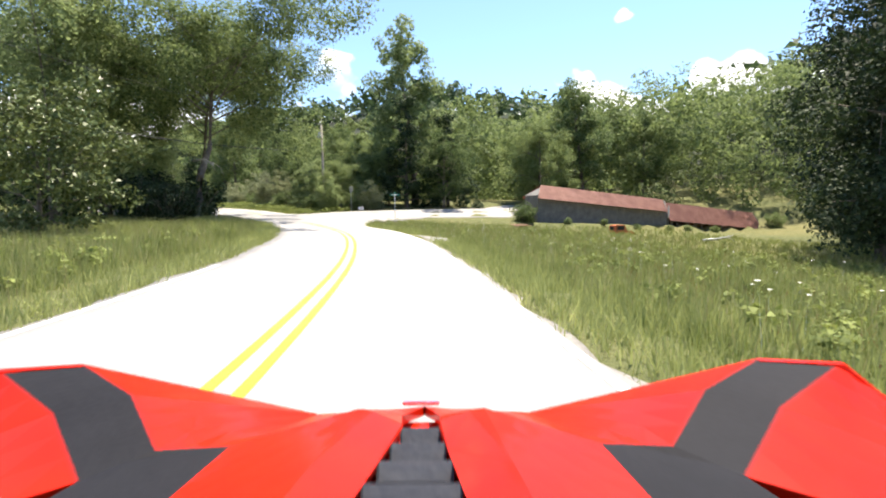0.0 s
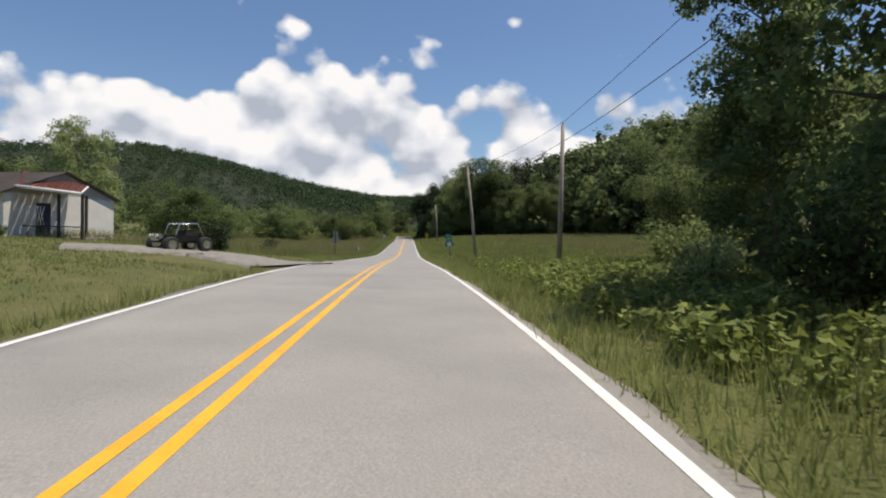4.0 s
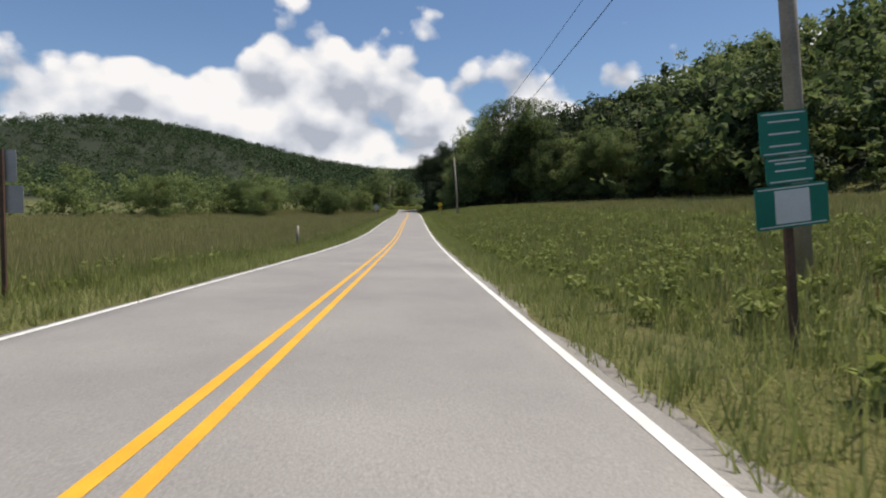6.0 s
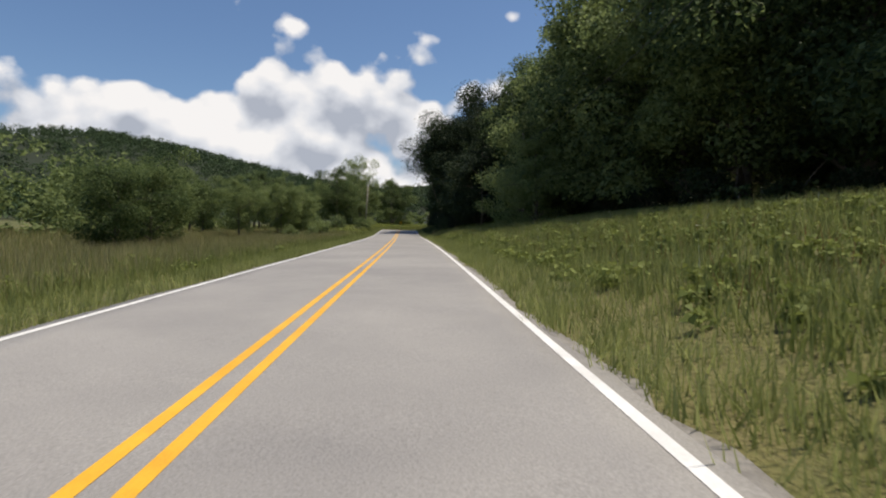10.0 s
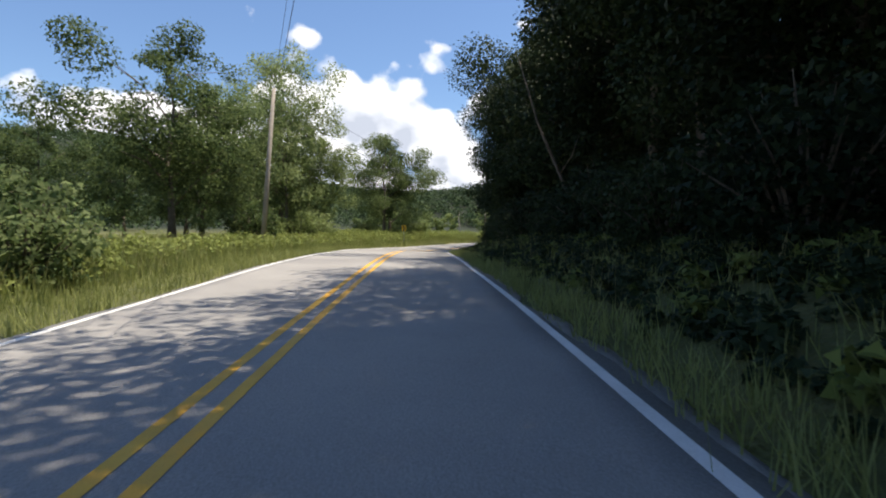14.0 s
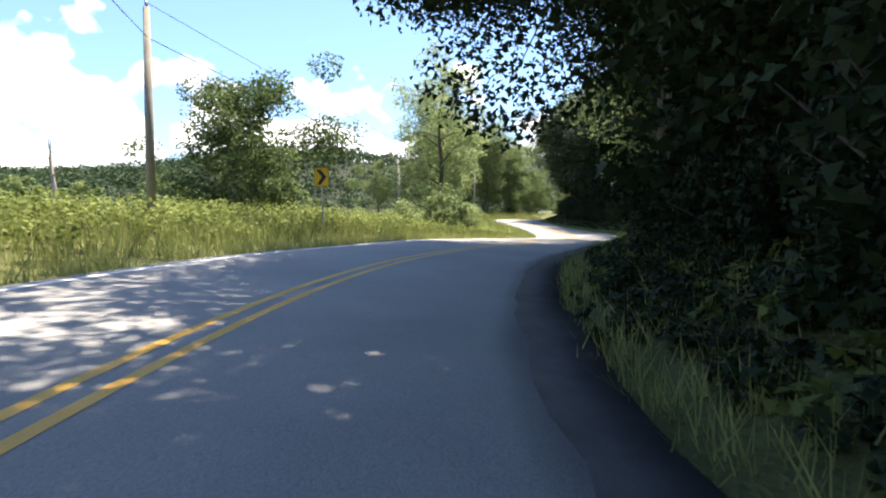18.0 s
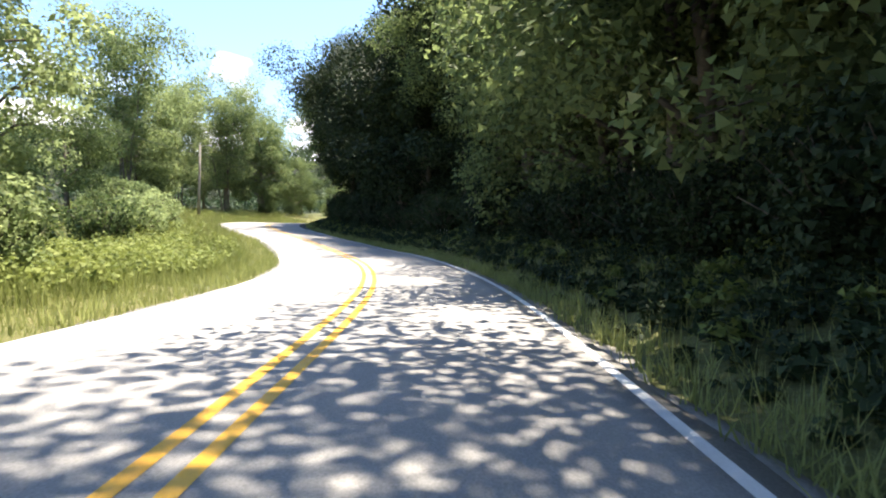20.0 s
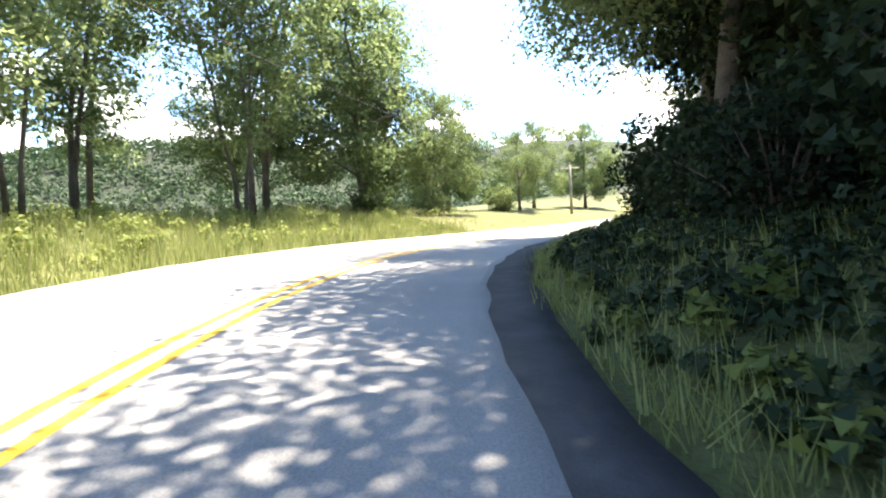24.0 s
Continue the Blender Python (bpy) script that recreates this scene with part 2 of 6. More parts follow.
def raw(name, verts, faces, smooth=False):
    me = bpy.data.meshes.new(name)
    me.from_pydata([tuple(v) for v in verts], [], faces)
    if smooth:
        me.shade_smooth()
    return me


def sheet(name, verts, size):
    """A mesh of loose faces, size corners each, from an array (n * size, 3)."""
    verts = np.ascontiguousarray(verts, np.float32)
    n = len(verts) // size
    me = bpy.data.meshes.new(name)
    me.vertices.add(len(verts))
    me.vertices.foreach_set("co", verts.ravel())
    me.loops.add(n * size)
    me.loops.foreach_set("vertex_index", np.arange(n * size, dtype=np.int32))
    me.polygons.add(n)
    me.polygons.foreach_set("loop_start", np.arange(0, n * size, size, dtype=np.int32))
    me.polygons.foreach_set("loop_total", np.full(n, size, np.int32))
    me.update(calc_edges=True)
    return me


def grid_mesh(name, pts, smooth=True):
    """A mesh from an array (rows, columns, 3)."""
    r, c = pts.shape[:2]
    me = bpy.data.meshes.new(name)
    i = np.arange(r * c).reshape(r, c)
    quads = np.stack([i[:-1, :-1], i[:-1, 1:], i[1:, 1:], i[1:, :-1]], -1).reshape(-1, 4)
    me.vertices.add(r * c)
    me.vertices.foreach_set("co", np.ascontiguousarray(pts, np.float32).ravel())
    me.loops.add(quads.size)
    me.loops.foreach_set("vertex_index", quads.ravel().astype(np.int32))
    me.polygons.add(len(quads))
    me.polygons.foreach_set("loop_start", np.arange(0, quads.size, 4, dtype=np.int32))
    me.polygons.foreach_set("loop_total", np.full(len(quads), 4, np.int32))
    me.update(calc_edges=True)
    if smooth:
        me.shade_smooth()
    return me


def tube(bm, pts, radii, n=8, cap=True):
    rings = []
    pts = [Vector(p) for p in pts]
    for i, (p, r) in enumerate(zip(pts, radii)):
        d = (pts[min(i + 1, len(pts) - 1)] - pts[max(i - 1, 0)]).normalized()
        q = d.to_track_quat("Z", "Y")
        rings.append([bm.verts.new(p + q @ Vector((r * math.cos(a), r * math.sin(a), 0))) for a in [2 * math.pi * k / n for k in range(n)]])
    for a, b in zip(rings, rings[1:]):
        for k in range(n):
            bm.faces.new((a[k], a[(k + 1) % n], b[(k + 1) % n], b[k])).smooth = True
    if cap:
        bm.faces.new(rings[-1])
        bm.faces.new(rings[0][::-1])
    return bm


def box(bm, x0, y0, z0, x1, y1, z1, bevel=0.0):
    got = bmesh.ops.create_cube(bm, size=1.0, matrix=Matrix.Translation(((x0 + x1) / 2, (y0 + y1) / 2, (z0 + z1) / 2))
                                @ Matrix.Diagonal((abs(x1 - x0), abs(y1 - y0), abs(z1 - z0), 1)))
    if bevel:
        bmesh.ops.bevel(bm, geom=list({e for v in got["verts"] for e in v.link_edges}), offset=bevel, segments=2, affect="EDGES")
    return bm


def B(*args, **kw):
    return box(bmesh.new(), *args, **kw)


def thing(name, label, category, group="", at=None, turn=0.0, lean=0.0):
    ob = tagged(new(name), label, category, group)
    ob.matrix_world = pose(*(at or (0, 0, 0)), 0, lean, turn)
    return ob


# ---- the lie of the land ----
# bank height beyond each verge, by distance along the road: (s, left, right)
BANK = np.array([(-70, -0.2, -0.6), (30, -0.1, -1.0), (45, 0.0, -0.6), (56, 0.1, 0.5), (75, 0.5, 1.0), (105, 0.5, 0.3), (128, -0.2, 0.8), (160, -0.4, 1.5),
                 (206, -0.4, 2.1), (235, -0.4, 1.9), (265, -0.3, 1.7), (300, 0.3, 2.5), (345, 0.3, 2.5), (358, 0.9, 2.5), (396, 0.8, 2.5), (412, 0.3, 2.5), (430, 0.3, 2.5), (444, 1.5, 2.5), (456, 1.8, 2.5), (500, 1.6, 2.5), (600, 1.0, 2.5)], float)
WIDER = ([46, 58, 84, 100, 338, 350, 360, 388, 432, 443, 458, 470, 492], [0, -0.25, -0.25, 0, 0, 0.6, 0.3, 0, 0, 0.9, 1.3, 1.7, 0])   # pavement widened on the left in the bends
# centre x, y, half widths, turn, height
HILLS = [(-1090, 422, 312, 365, 34, 129), (-570, 950, 270, 150, 27, 82), (-1050, 800, 330, 200, 45, 45), (20, 300, 170, 75, 45, 23),
         (150, 150, 90, 90, 0, 42), (-60, 470, 120, 130, 0, 55), (-150, 1250, 400, 140, 10, 110), (-900, -50, 300, 200, 0, 80)]
SX, SY, SZ = RX[::4], RY[::4], RZ[::4]


def land(x, y):
    """Ground height at arrays x, y."""
    x, y = np.asarray(x, float).ravel(), np.asarray(y, float).ravel()
    z = np.empty(len(x))
    for a in range(0, len(x), 20000):
        px, py = x[a:a + 20000], y[a:a + 20000]
        d2 = (px[:, None] - SX) ** 2 + (py[:, None] - SY) ** 2
        i = d2.argmin(1)
        near = np.sqrt(d2[np.arange(len(px)), i])
        w = 1 / (d2 + 2.0) ** 2
        zr = (w * SZ).sum(1) / w.sum(1)
        side = np.cos(RH[::4][i]) * (px - SX[i]) + np.sin(RH[::4][i]) * (py - SY[i])
        s = RS[::4][i]
        left, right = np.interp(s, BANK[:, 0], BANK[:, 1]), np.interp(s, BANK[:, 0], BANK[:, 2])
        bank = np.where(side > 0, right, left)
        near = np.where(side < 0, np.maximum(near - np.interp(s, *WIDER), np.minimum(near, 3.0)), near)
        go = 1 - (1 - np.clip((near - 3.7) / 14.0, 0, 1)) ** 2
        z0 = zr - 0.08 + bank * go - np.tan(RB[::4][i]) * np.clip(side, -6, 6) - np.interp(s, *CROWN) * np.clip(-side, 0, 6)
        # steeper up the wooded side
        steep = np.where(side > 0, np.interp(s, [-70, 48, 60, 110, 160, 210, 240, 262, 300, 600], [-0.05, -0.05, 0.03, 0.015, 0.04, 0.045, 0.03, 0.04, 0.2, 0.2]), 0.0)
        z0 += steep * np.clip(near - 10, 0, 45)
        foot = np.interp(s, [60, 100, 140, 170, 200, 222, 236, 250, 262, 280, 300], [60, 80, 72, 60, 50, 38, 30, 22, 18, 15, 12])
        z0 += np.where(side > 0, np.interp(s, [60, 90, 110, 150, 200, 245, 275, 300], [0, 0.12, 0.2, 0.25, 0.30, 0.42, 0.35, 0]), 0.0) * np.clip(near - foot, 0, 50)
        dip = np.exp(-((near - 4.6) / 0.8) ** 2) * 0.06
        z[a:a + 20000] = z0 - dip
        for cx, cy, ax, ay, turn, h in HILLS:
            c, sn = math.cos(radians(turn)), math.sin(radians(turn))
            u, v = c * (px - cx) + sn * (py - cy), -sn * (px - cx) + c * (py - cy)
            z[a:a + 20000] += h * np.exp(-((u / ax) ** 2 + (v / ay) ** 2)) * np.clip((near - 60) / 90, 0, 1)
        # level ground round the house
        z[a:a + 20000] += 0.95 * np.exp(-(((px + 73) / 14) ** 2 + ((py - 82) / 12) ** 2))
        far = np.hypot(px + 150, py - 200)
        z[a:a + 20000] += np.clip((far - 1300) / 700, 0, 1) * 90
    return z


def near_road(x, y):
    """Distance from the centre line, less the widening of the bends."""
    x, y = np.asarray(x, float).ravel(), np.asarray(y, float).ravel()
    out = np.empty(len(x))
    for a in range(0, len(x), 20000):
        px, py = x[a:a + 20000], y[a:a + 20000]
        d2 = (px[:, None] - SX) ** 2 + (py[:, None] - SY) ** 2
        i = d2.argmin(1)
        side = np.cos(RH[::4][i]) * (px - SX[i]) + np.sin(RH[::4][i]) * (py - SY[i])
        out[a:a + 20000] = np.sqrt(d2[np.arange(len(px)), i]) - np.where(side < 0, np.interp(RS[::4][i], *WIDER), 0)
    return out


def ground_at(x, y):
    return float(land([x], [y])[0])


def place(s, off, sink=0.0):
    p = road(s, off)
    p.z = ground_at(p.x, p.y) - sink
    return p


def axis(lo, hi, step, far):
    mid = np.arange(lo, hi + 0.01, step)
    out, d, v = [], step, hi
    while v < far:
        d *= 1.18
        v += d
        out.append(v)
    out2, d, v = [], step, lo
    while v > -far:
        d *= 1.18
        v -= d
        out2.append(v)
    return np.concatenate([out2[::-1], mid, out])


gx, gy = axis(-280, 80, 1.5, 2800), axis(-50, 430, 1.5, 2800)
_X, _Y = np.meshgrid(gx, gy, indexing="ij")
_Z = land(_X, _Y).reshape(_X.shape)
_near = near_road(_X, _Y).reshape(_X.shape)
_bump = np.random.default_rng(3).normal(0, 0.03, _X.shape) * np.clip((_near - 8) / 6, 0, 1) - 0.6 * (_near < 3.7)
_P = np.stack([_X, _Y, _Z + _bump], -1)
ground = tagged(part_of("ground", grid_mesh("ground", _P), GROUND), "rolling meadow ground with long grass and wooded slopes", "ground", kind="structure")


def verge(side, s0, s1):
    offs = [2.85, 3.1, 3.4, 3.8, 4.3, 4.9, 5.6, 6.4, 7.3, 8.4]
    rows = np.array([[tuple(road(s, side * o - (float(np.interp(s, *WIDER)) if side < 0 else 0))) for o in offs] for s in np.arange(s0, s1, 1.0)])
    z = land(rows[..., 0], rows[..., 1]).reshape(rows.shape[:2])
    rows[..., 2] = z + np.array([-0.03, 0.02, 0.04, 0.05, 0.05, 0.05, 0.04, 0.02, -0.05, -0.3])
    # lower where drives and the side road lie over it
    low = ((38, 63),) if side > 0 else ((56, 71), (97, 112))
    for i, s in enumerate(np.arange(s0, s1, 1.0)):
        if any(a < s < b for a, b in low):
            rows[i, :, 2] -= 0.08
    if side < 0:
        rows = rows[:, ::-1]
    tagged(part_of("verge", grid_mesh("verge", rows), GROUND), "grassy verge sloping from the road edge", "verge", kind="structure")


for side, s0, s1 in ((1, -68, 556), (-1, -68, 556)):
    verge(side, s0, s1)


def strip(name, s0, s1, a, b, up, mat, label, step=1.0, category="road", thick=0.0, fray=0.0):
    """A ribbon along the road between the offsets a and b (numbers or functions of s)."""
    ss = np.arange(s0, s1 + 0.01, step)
    rng = np.random.default_rng(int(abs(s0) * 7 + s1))
    fa, fb = (f if callable(f) else (lambda s, f=f: f) for f in (a, b))
    cols = []
    for k in (np.linspace(0, 1, 13) if name == "road" else (0.0, 1.0)):
        cols.append([road(s, fa(s) * max(0, 1 - 2 * k) + fb(s) * max(0, 2 * k - 1) if name == "road" else fa(s) * (1 - k) + fb(s) * k + (rng.normal(0, fray) if fray else 0), up) for s in ss])
    pts = np.array([[tuple(p) for p in c] for c in cols])
    if thick:
        l, r = pts[0].copy(), pts[-1].copy()
        l[:, 2] -= thick
        r[:, 2] -= thick
        pts = np.concatenate([l[None], pts, r[None]])
    me = grid_mesh(name, pts.transpose(1, 0, 2), smooth=False)
    return tagged(part_of(name, me, mat), label, category, kind="structure")


HALF = 2.95
edge_l = lambda s: -HALF - 0.16 - float(np.interp(s, *WIDER)) - 0.06 * math.sin(s * 0.7) - 0.04 * math.sin(s * 2.3)
edge_r = lambda s: HALF + 0.15 + 0.06 * math.sin(s * 0.6 + 1) + 0.04 * math.sin(s * 2.1)
strip("road", -70, 590, edge_l, edge_r, 0.0, ASPHALT, "sun-bleached grey two-lane asphalt road", 1.0, thick=0.25)
strip("gravel_shoulder", -70, 590, lambda s: edge_l(s) - 0.14, lambda s: edge_l(s) + 0.05, -0.035, GRAVEL, "narrow gravel shoulder beside the road", 0.7, "shoulder", 0.2, 0.06)
strip("gravel_shoulder", -70, 590, lambda s: edge_r(s) - 0.05, lambda s: edge_r(s) + 0.14, -0.035, GRAVEL, "narrow gravel shoulder beside the road", 0.7, "shoulder", 0.2, 0.06)


def marking(name, s0, s1, off, wide, mat, label):
    mid = off if callable(off) else (lambda s: off)
    strip(name, s0, s1, lambda s: mid(s) - wide / 2, lambda s: mid(s) + wide / 2, 0.004, mat, label, 1.0, "road marking")


for a, b in ((-70, 46), (58, 590)):
    marking("yellow_line", a, b, -0.14, 0.11, YELLOW_LINE, "solid yellow centre line painted on asphalt")
    marking("yellow_line", a, b, 0.14, 0.11, YELLOW_LINE, "solid yellow centre line painted on asphalt")
for a, b in ((-70, 39), (58, 348), (379, 447), (470, 590)):
    marking("white_edge_line", a, b, HALF, 0.11, WHITE_LINE, "worn white edge line painted on asphalt")
for a, b in ((-70, 14), (62, 424), (480, 590)):
    marking("white_edge_line", a, b, lambda s: -HALF - min(0.0, float(np.interp(s, *WIDER))), 0.11, WHITE_LINE, "worn white edge line painted on asphalt")


for a, b in ((350, 396), (445, 474)):
    wid = lambda s, a=a, b=b: HALF + 0.12 + 0.45 * min(1, (s - a) / 8, (b - s) / 8) + 0.05 * math.sin(s * 1.3)
    strip("asphalt_gutter", a, b, HALF - 0.1, wid, 0.012, DARK_ASPHALT, "dark asphalt gutter strip inside the bend", 0.7, "gutter", 0.15, 0.03)

# ---- plants ----
def leaf_cloud(rng, clumps, leaves, size, flat=0.5, corners=4, shell=0.6):
    """Leaves scattered over clumps, rows of (x, y, z, r)."""
    c = np.array(clumps, float)
    w = c[:, 3] ** 2
    pick = rng.choice(len(c), leaves, p=w / w.sum())
    d = rng.normal(size=(leaves, 3))
    d /= np.linalg.norm(d, axis=1)[:, None]
    r = c[pick, 3] * rng.uniform(0.3, 1.0, leaves) ** shell * rng.uniform(0.8, 1.15, leaves)
    mid = c[pick, :3] + d * r[:, None] * np.array((1, 1, 0.75))
    nrm = d * 0.5 + rng.normal(size=(leaves, 3)) * 0.5 + np.array((0, 0, flat))
    nrm /= np.linalg.norm(nrm, axis=1)[:, None]
    a = np.cross(nrm, rng.normal(size=(leaves, 3)))
    a /= np.linalg.norm(a, axis=1)[:, None]
    b = np.cross(nrm, a)
    k = (size * rng.uniform(0.55, 1.3, leaves))[:, None]
    droop = nrm * k * -0.2
    if corners == 3:
        return np.stack([mid - a * k + droop, mid + a * k * 0.7 - b * k * 0.7, mid + a * k * 0.5 + b * k * 0.75], 1).reshape(-1, 3)
    return np.stack([mid - a * k + droop, mid - b * k * 0.5, mid + a * k + droop, mid + b * k * 0.5], 1).reshape(-1, 3)


def tree_shape(seed, tall, wide, bare=0.2, leaves=5000, size=0.17, limbs=12, form="round", gaps=0.0, stems=1, puff=1.0, stout=1.0):
    """Meshes of a trunk with its limbs, and of its crown."""
    rng = np.random.default_rng(seed)
    bm, clumps = bmesh.new(), []
    r0 = stout * (tall * 0.014 + 0.04) / (stems ** 0.4)
    for stem in range(stems):
        lean = rng.normal(0, (0.03 if stems == 1 else 0.10) * tall, 2)
        top = tall * 0.88 * rng.uniform(0.86, 1.0 if stems > 1 else 1.0001)
        ks = np.linspace(0, 1, 8)
        spine = [Vector((lean[0] * k ** 1.5 + rng.normal(0, 0.012 * tall) * k + 0.25 * stem, lean[1] * k ** 1.5 + rng.normal(0, 0.012 * tall) * k, top * k - 0.3 * (k == 0))) for k in ks]
        tube(bm, spine, [r0 * (1.5 if i == 0 else 1.0) * (1 - 0.125 * i) for i in range(8)], 8)
        for i in range(limbs):
            k = min(0.97, bare + (1 - bare) * (i + rng.uniform(0, 0.8)) / limbs)
            p = Vector([float(np.interp(k, ks, [q[c] for q in spine])) for c in range(3)])
            turn = i * 2.4 + rng.uniform(-0.6, 0.6) + stem
            u = (k - bare) / (1 - bare)
            shape = {"round": math.sin(math.pi * min(1, u * 0.70 + 0.26)), "cone": 1.02 - 0.85 * u, "tall": 0.75 + 0.25 * math.sin(math.pi * u),
                     "vase": 0.45 + 0.6 * u}[form]
            reach = wide / 2 * max(0.2, shape) * rng.uniform(0.65, 1.15) / (stems ** 0.25)
            end = p + Vector((math.cos(turn) * reach * 0.8, math.sin(turn) * reach * 0.8, reach * (rng.uniform(0.1, 0.55) if form != "cone" else rng.uniform(-0.15, 0.05))))
            midp = p.lerp(end, 0.5) + Vector((0, 0, reach * 0.1))
            tube(bm, [p, midp, end], [r0 * 0.45 * (1.15 - k), r0 * 0.28 * (1.15 - k), r0 * 0.07], 5, cap=False)
            for j in range(6):
                q = p.lerp(end, rng.uniform(0.45, 1.2)) + Vector(rng.normal(0, reach * 0.19 + 0.12, 3))
                if rng.random() >= gaps:
                    clumps.append((q.x, q.y, q.z, (reach * rng.uniform(0.13, 0.27) + 0.16) * puff))
                if j < 2:
                    tube(bm, [midp, midp.lerp(q, 0.6) + Vector((0, 0, 0.1)), q], [r0 * 0.12, r0 * 0.08, 0.008], 4, cap=False)
        for j in range(5):
            q = spine[-1] + Vector(rng.normal(0, wide * 0.08, 3)) + Vector((0, 0, rng.uniform(-0.05, 0.06) * tall))
            clumps.append((q.x, q.y, q.z, wide * rng.uniform(0.06, 0.12) * puff))
    me = bpy.data.meshes.new("trunk")
    bm.to_mesh(me)
    bm.free()
    return me, sheet("crown", leaf_cloud(rng, clumps, int(leaves * 1.9), size * 0.82, 0.5, 3, 0.5), 3)


def bush_shape(seed, wide, tall, leaves=1500, size=0.11, upright=False):
    rng = np.random.default_rng(seed)
    bm, clumps = bmesh.new(), []
    for i in range(24):
        a, r = i * 2.4, wide / 2 * math.sqrt((i + 0.5) / 24) * rng.uniform(0.75, 1.0)
        e = Vector((math.cos(a) * r, math.sin(a) * r, tall * (1 - 0.55 * (2 * r / wide) ** 2) * rng.uniform(0.72, 1.0)))
        tube(bm, [(e.x * 0.12, e.y * 0.12, -0.2), (e.x * 0.5, e.y * 0.5, e.z * 0.6), e], [0.045, 0.03, 0.01], 5, cap=False)
        for k in (1.0, 0.75, 0.5, 0.22):
            q = Vector((e.x * (0.55 + 0.45 * k), e.y * (0.55 + 0.45 * k), e.z * k)) + Vector(rng.normal(0, wide * 0.04, 3))
            clumps.append((q.x, q.y, max(q.z, 0.25), wide * rng.uniform(0.08, 0.15) * (0.7 if upright and k == 1 else 1)))
    me = bpy.data.meshes.new("stem")
    bm.to_mesh(me)
    bm.free()
    return me, sheet("foliage", leaf_cloud(rng, clumps, int(leaves * 1.8), size * 0.85, 0.35, 3), 3)


PLANTS, USED = {}, set()
_turns = random.Random(11)


def plant(key, kind, label, category, shapes, mat, names=("trunk", "crown")):
    """The first plant of a kind; the others are copies of it."""
    root = tagged(new(kind), label, category)
    part_of(names[0], shapes[0], BARK, root)
    part_of(names[1], shapes[1], mat, root)
    PLANTS[key] = root


def grow_at(key, x, y, scale=1.0, turn=None, label="", group="", sink=0.1, lean=0.0):
    first = PLANTS[key]
    turn = _turns.uniform(0, 360) if turn is None else turn
    p = (x, y, ground_at(x, y) - sink)
    ob = copy_thing(first, pose(*p)) if key in USED else first
    USED.add(key)
    ob.matrix_world = pose(*p, 0, lean, turn) @ Matrix.Scale(scale, 4)
    return tagged(ob, label, group=group)


def grow(key, s, off, scale=1.0, turn=None, label="", group="", sink=0.1):
    p = road(s, off)
    return grow_at(key, p.x, p.y, scale, turn, label, group, sink)


STEM = ("stem", "foliage")
plant("oak", "tree", "tall green oak with a dense spreading crown", "tree", tree_shape(1, 16, 11, 0.16, 12000, 0.14, 14, puff=1.15), LEAF_OAK)
plant("maple", "tree", "broad maple tree in full summer leaf", "tree", tree_shape(2, 13, 10, 0.14, 13000, 0.125, 13, puff=1.1), LEAF_OAK)
plant("poplar", "tree", "tall poplar with bright green leaves", "tree", tree_shape(3, 18, 7.5, 0.12, 9500, 0.18, 17, "tall", puff=1.35), LEAF_LIGHT)
plant("cedar", "tree", "dark conical cedar tree", "tree", tree_shape(4, 12, 6.5, 0.05, 6500, 0.15, 18, "cone"), LEAF_PINE)
# crowns with shade in their colour; front_* and over_light wear lit colours
plant("edge_oak", "tree", "leafy tree at the forest edge with shade-dark leaf colour", "tree", tree_shape(5, 17, 11, 0.05, 14000, 0.15, 16, puff=1.3), LEAF_SHADED)
plant("edge_maple", "tree", "forest tree with low hanging boughs in shade-dark leaf colour", "tree", tree_shape(15, 15, 10, 0.03, 14000, 0.145, 16, puff=1.3), LEAF_SHADED)
plant("front_oak", "tree", "broad green tree at the forest edge above the meadow", "tree", tree_shape(25, 17, 11, 0.05, 15000, 0.145, 16, puff=1.3), LEAF_EDGE_LIT)
plant("front_maple", "tree", "full green forest-edge tree with boughs to the ground", "tree", tree_shape(26, 15, 10, 0.03, 15000, 0.14, 16, puff=1.3), LEAF_EDGE_LIT)
plant("over", "tree", "tall forest tree with shade-dark leaf colour and boughs over the road", "tree", tree_shape(27, 18, 13, 0.42, 42000, 0.118, 18, "round", puff=1.35), LEAF_SHADED)
plant("over_light", "tree", "forest tree with sunlit leaf colour and boughs over the road", "tree", tree_shape(28, 18, 13, 0.35, 30000, 0.112, 18, "round", puff=1.35), LEAF_OAK)
plant("bole", "tree", "tall forest tree with a pale bare trunk", "tree", tree_shape(16, 17, 9, 0.45, 5500, 0.2, 12, puff=1.2), LEAF_SHADED)
plant("airy", "tree", "slender airy tree with sparse light foliage", "tree", tree_shape(6, 14, 9, 0.22, 8000, 0.12, 14, "vase", 0.15, 2, 1.15, 0.6), LEAF_LIGHT)
plant("locust", "tree", "many-stemmed tree with feathery sunlit leaves", "tree", tree_shape(7, 13, 9, 0.25, 9000, 0.115, 10, "vase", 0.12, 4, 1.15, 0.55), LEAF_LIGHT)
plant("lime", "tree", "full rounded tree with fresh light green leaves", "tree", tree_shape(31, 13, 9.5, 0.1, 15000, 0.135, 16, puff=1.25), LEAF_LIGHT)
plant("round", "tree", "low rounded tree standing in the meadow", "tree", tree_shape(8, 8, 9.5, 0.06, 11000, 0.125, 14, puff=1.2), LEAF_OAK)
plant("birch", "tree", "tall slim tree with airy sunlit foliage", "tree", tree_shape(33, 14, 6.4, 0.10, 7000, 0.12, 20, "tall", 0.08, puff=1.05), LEAF_LIGHT)
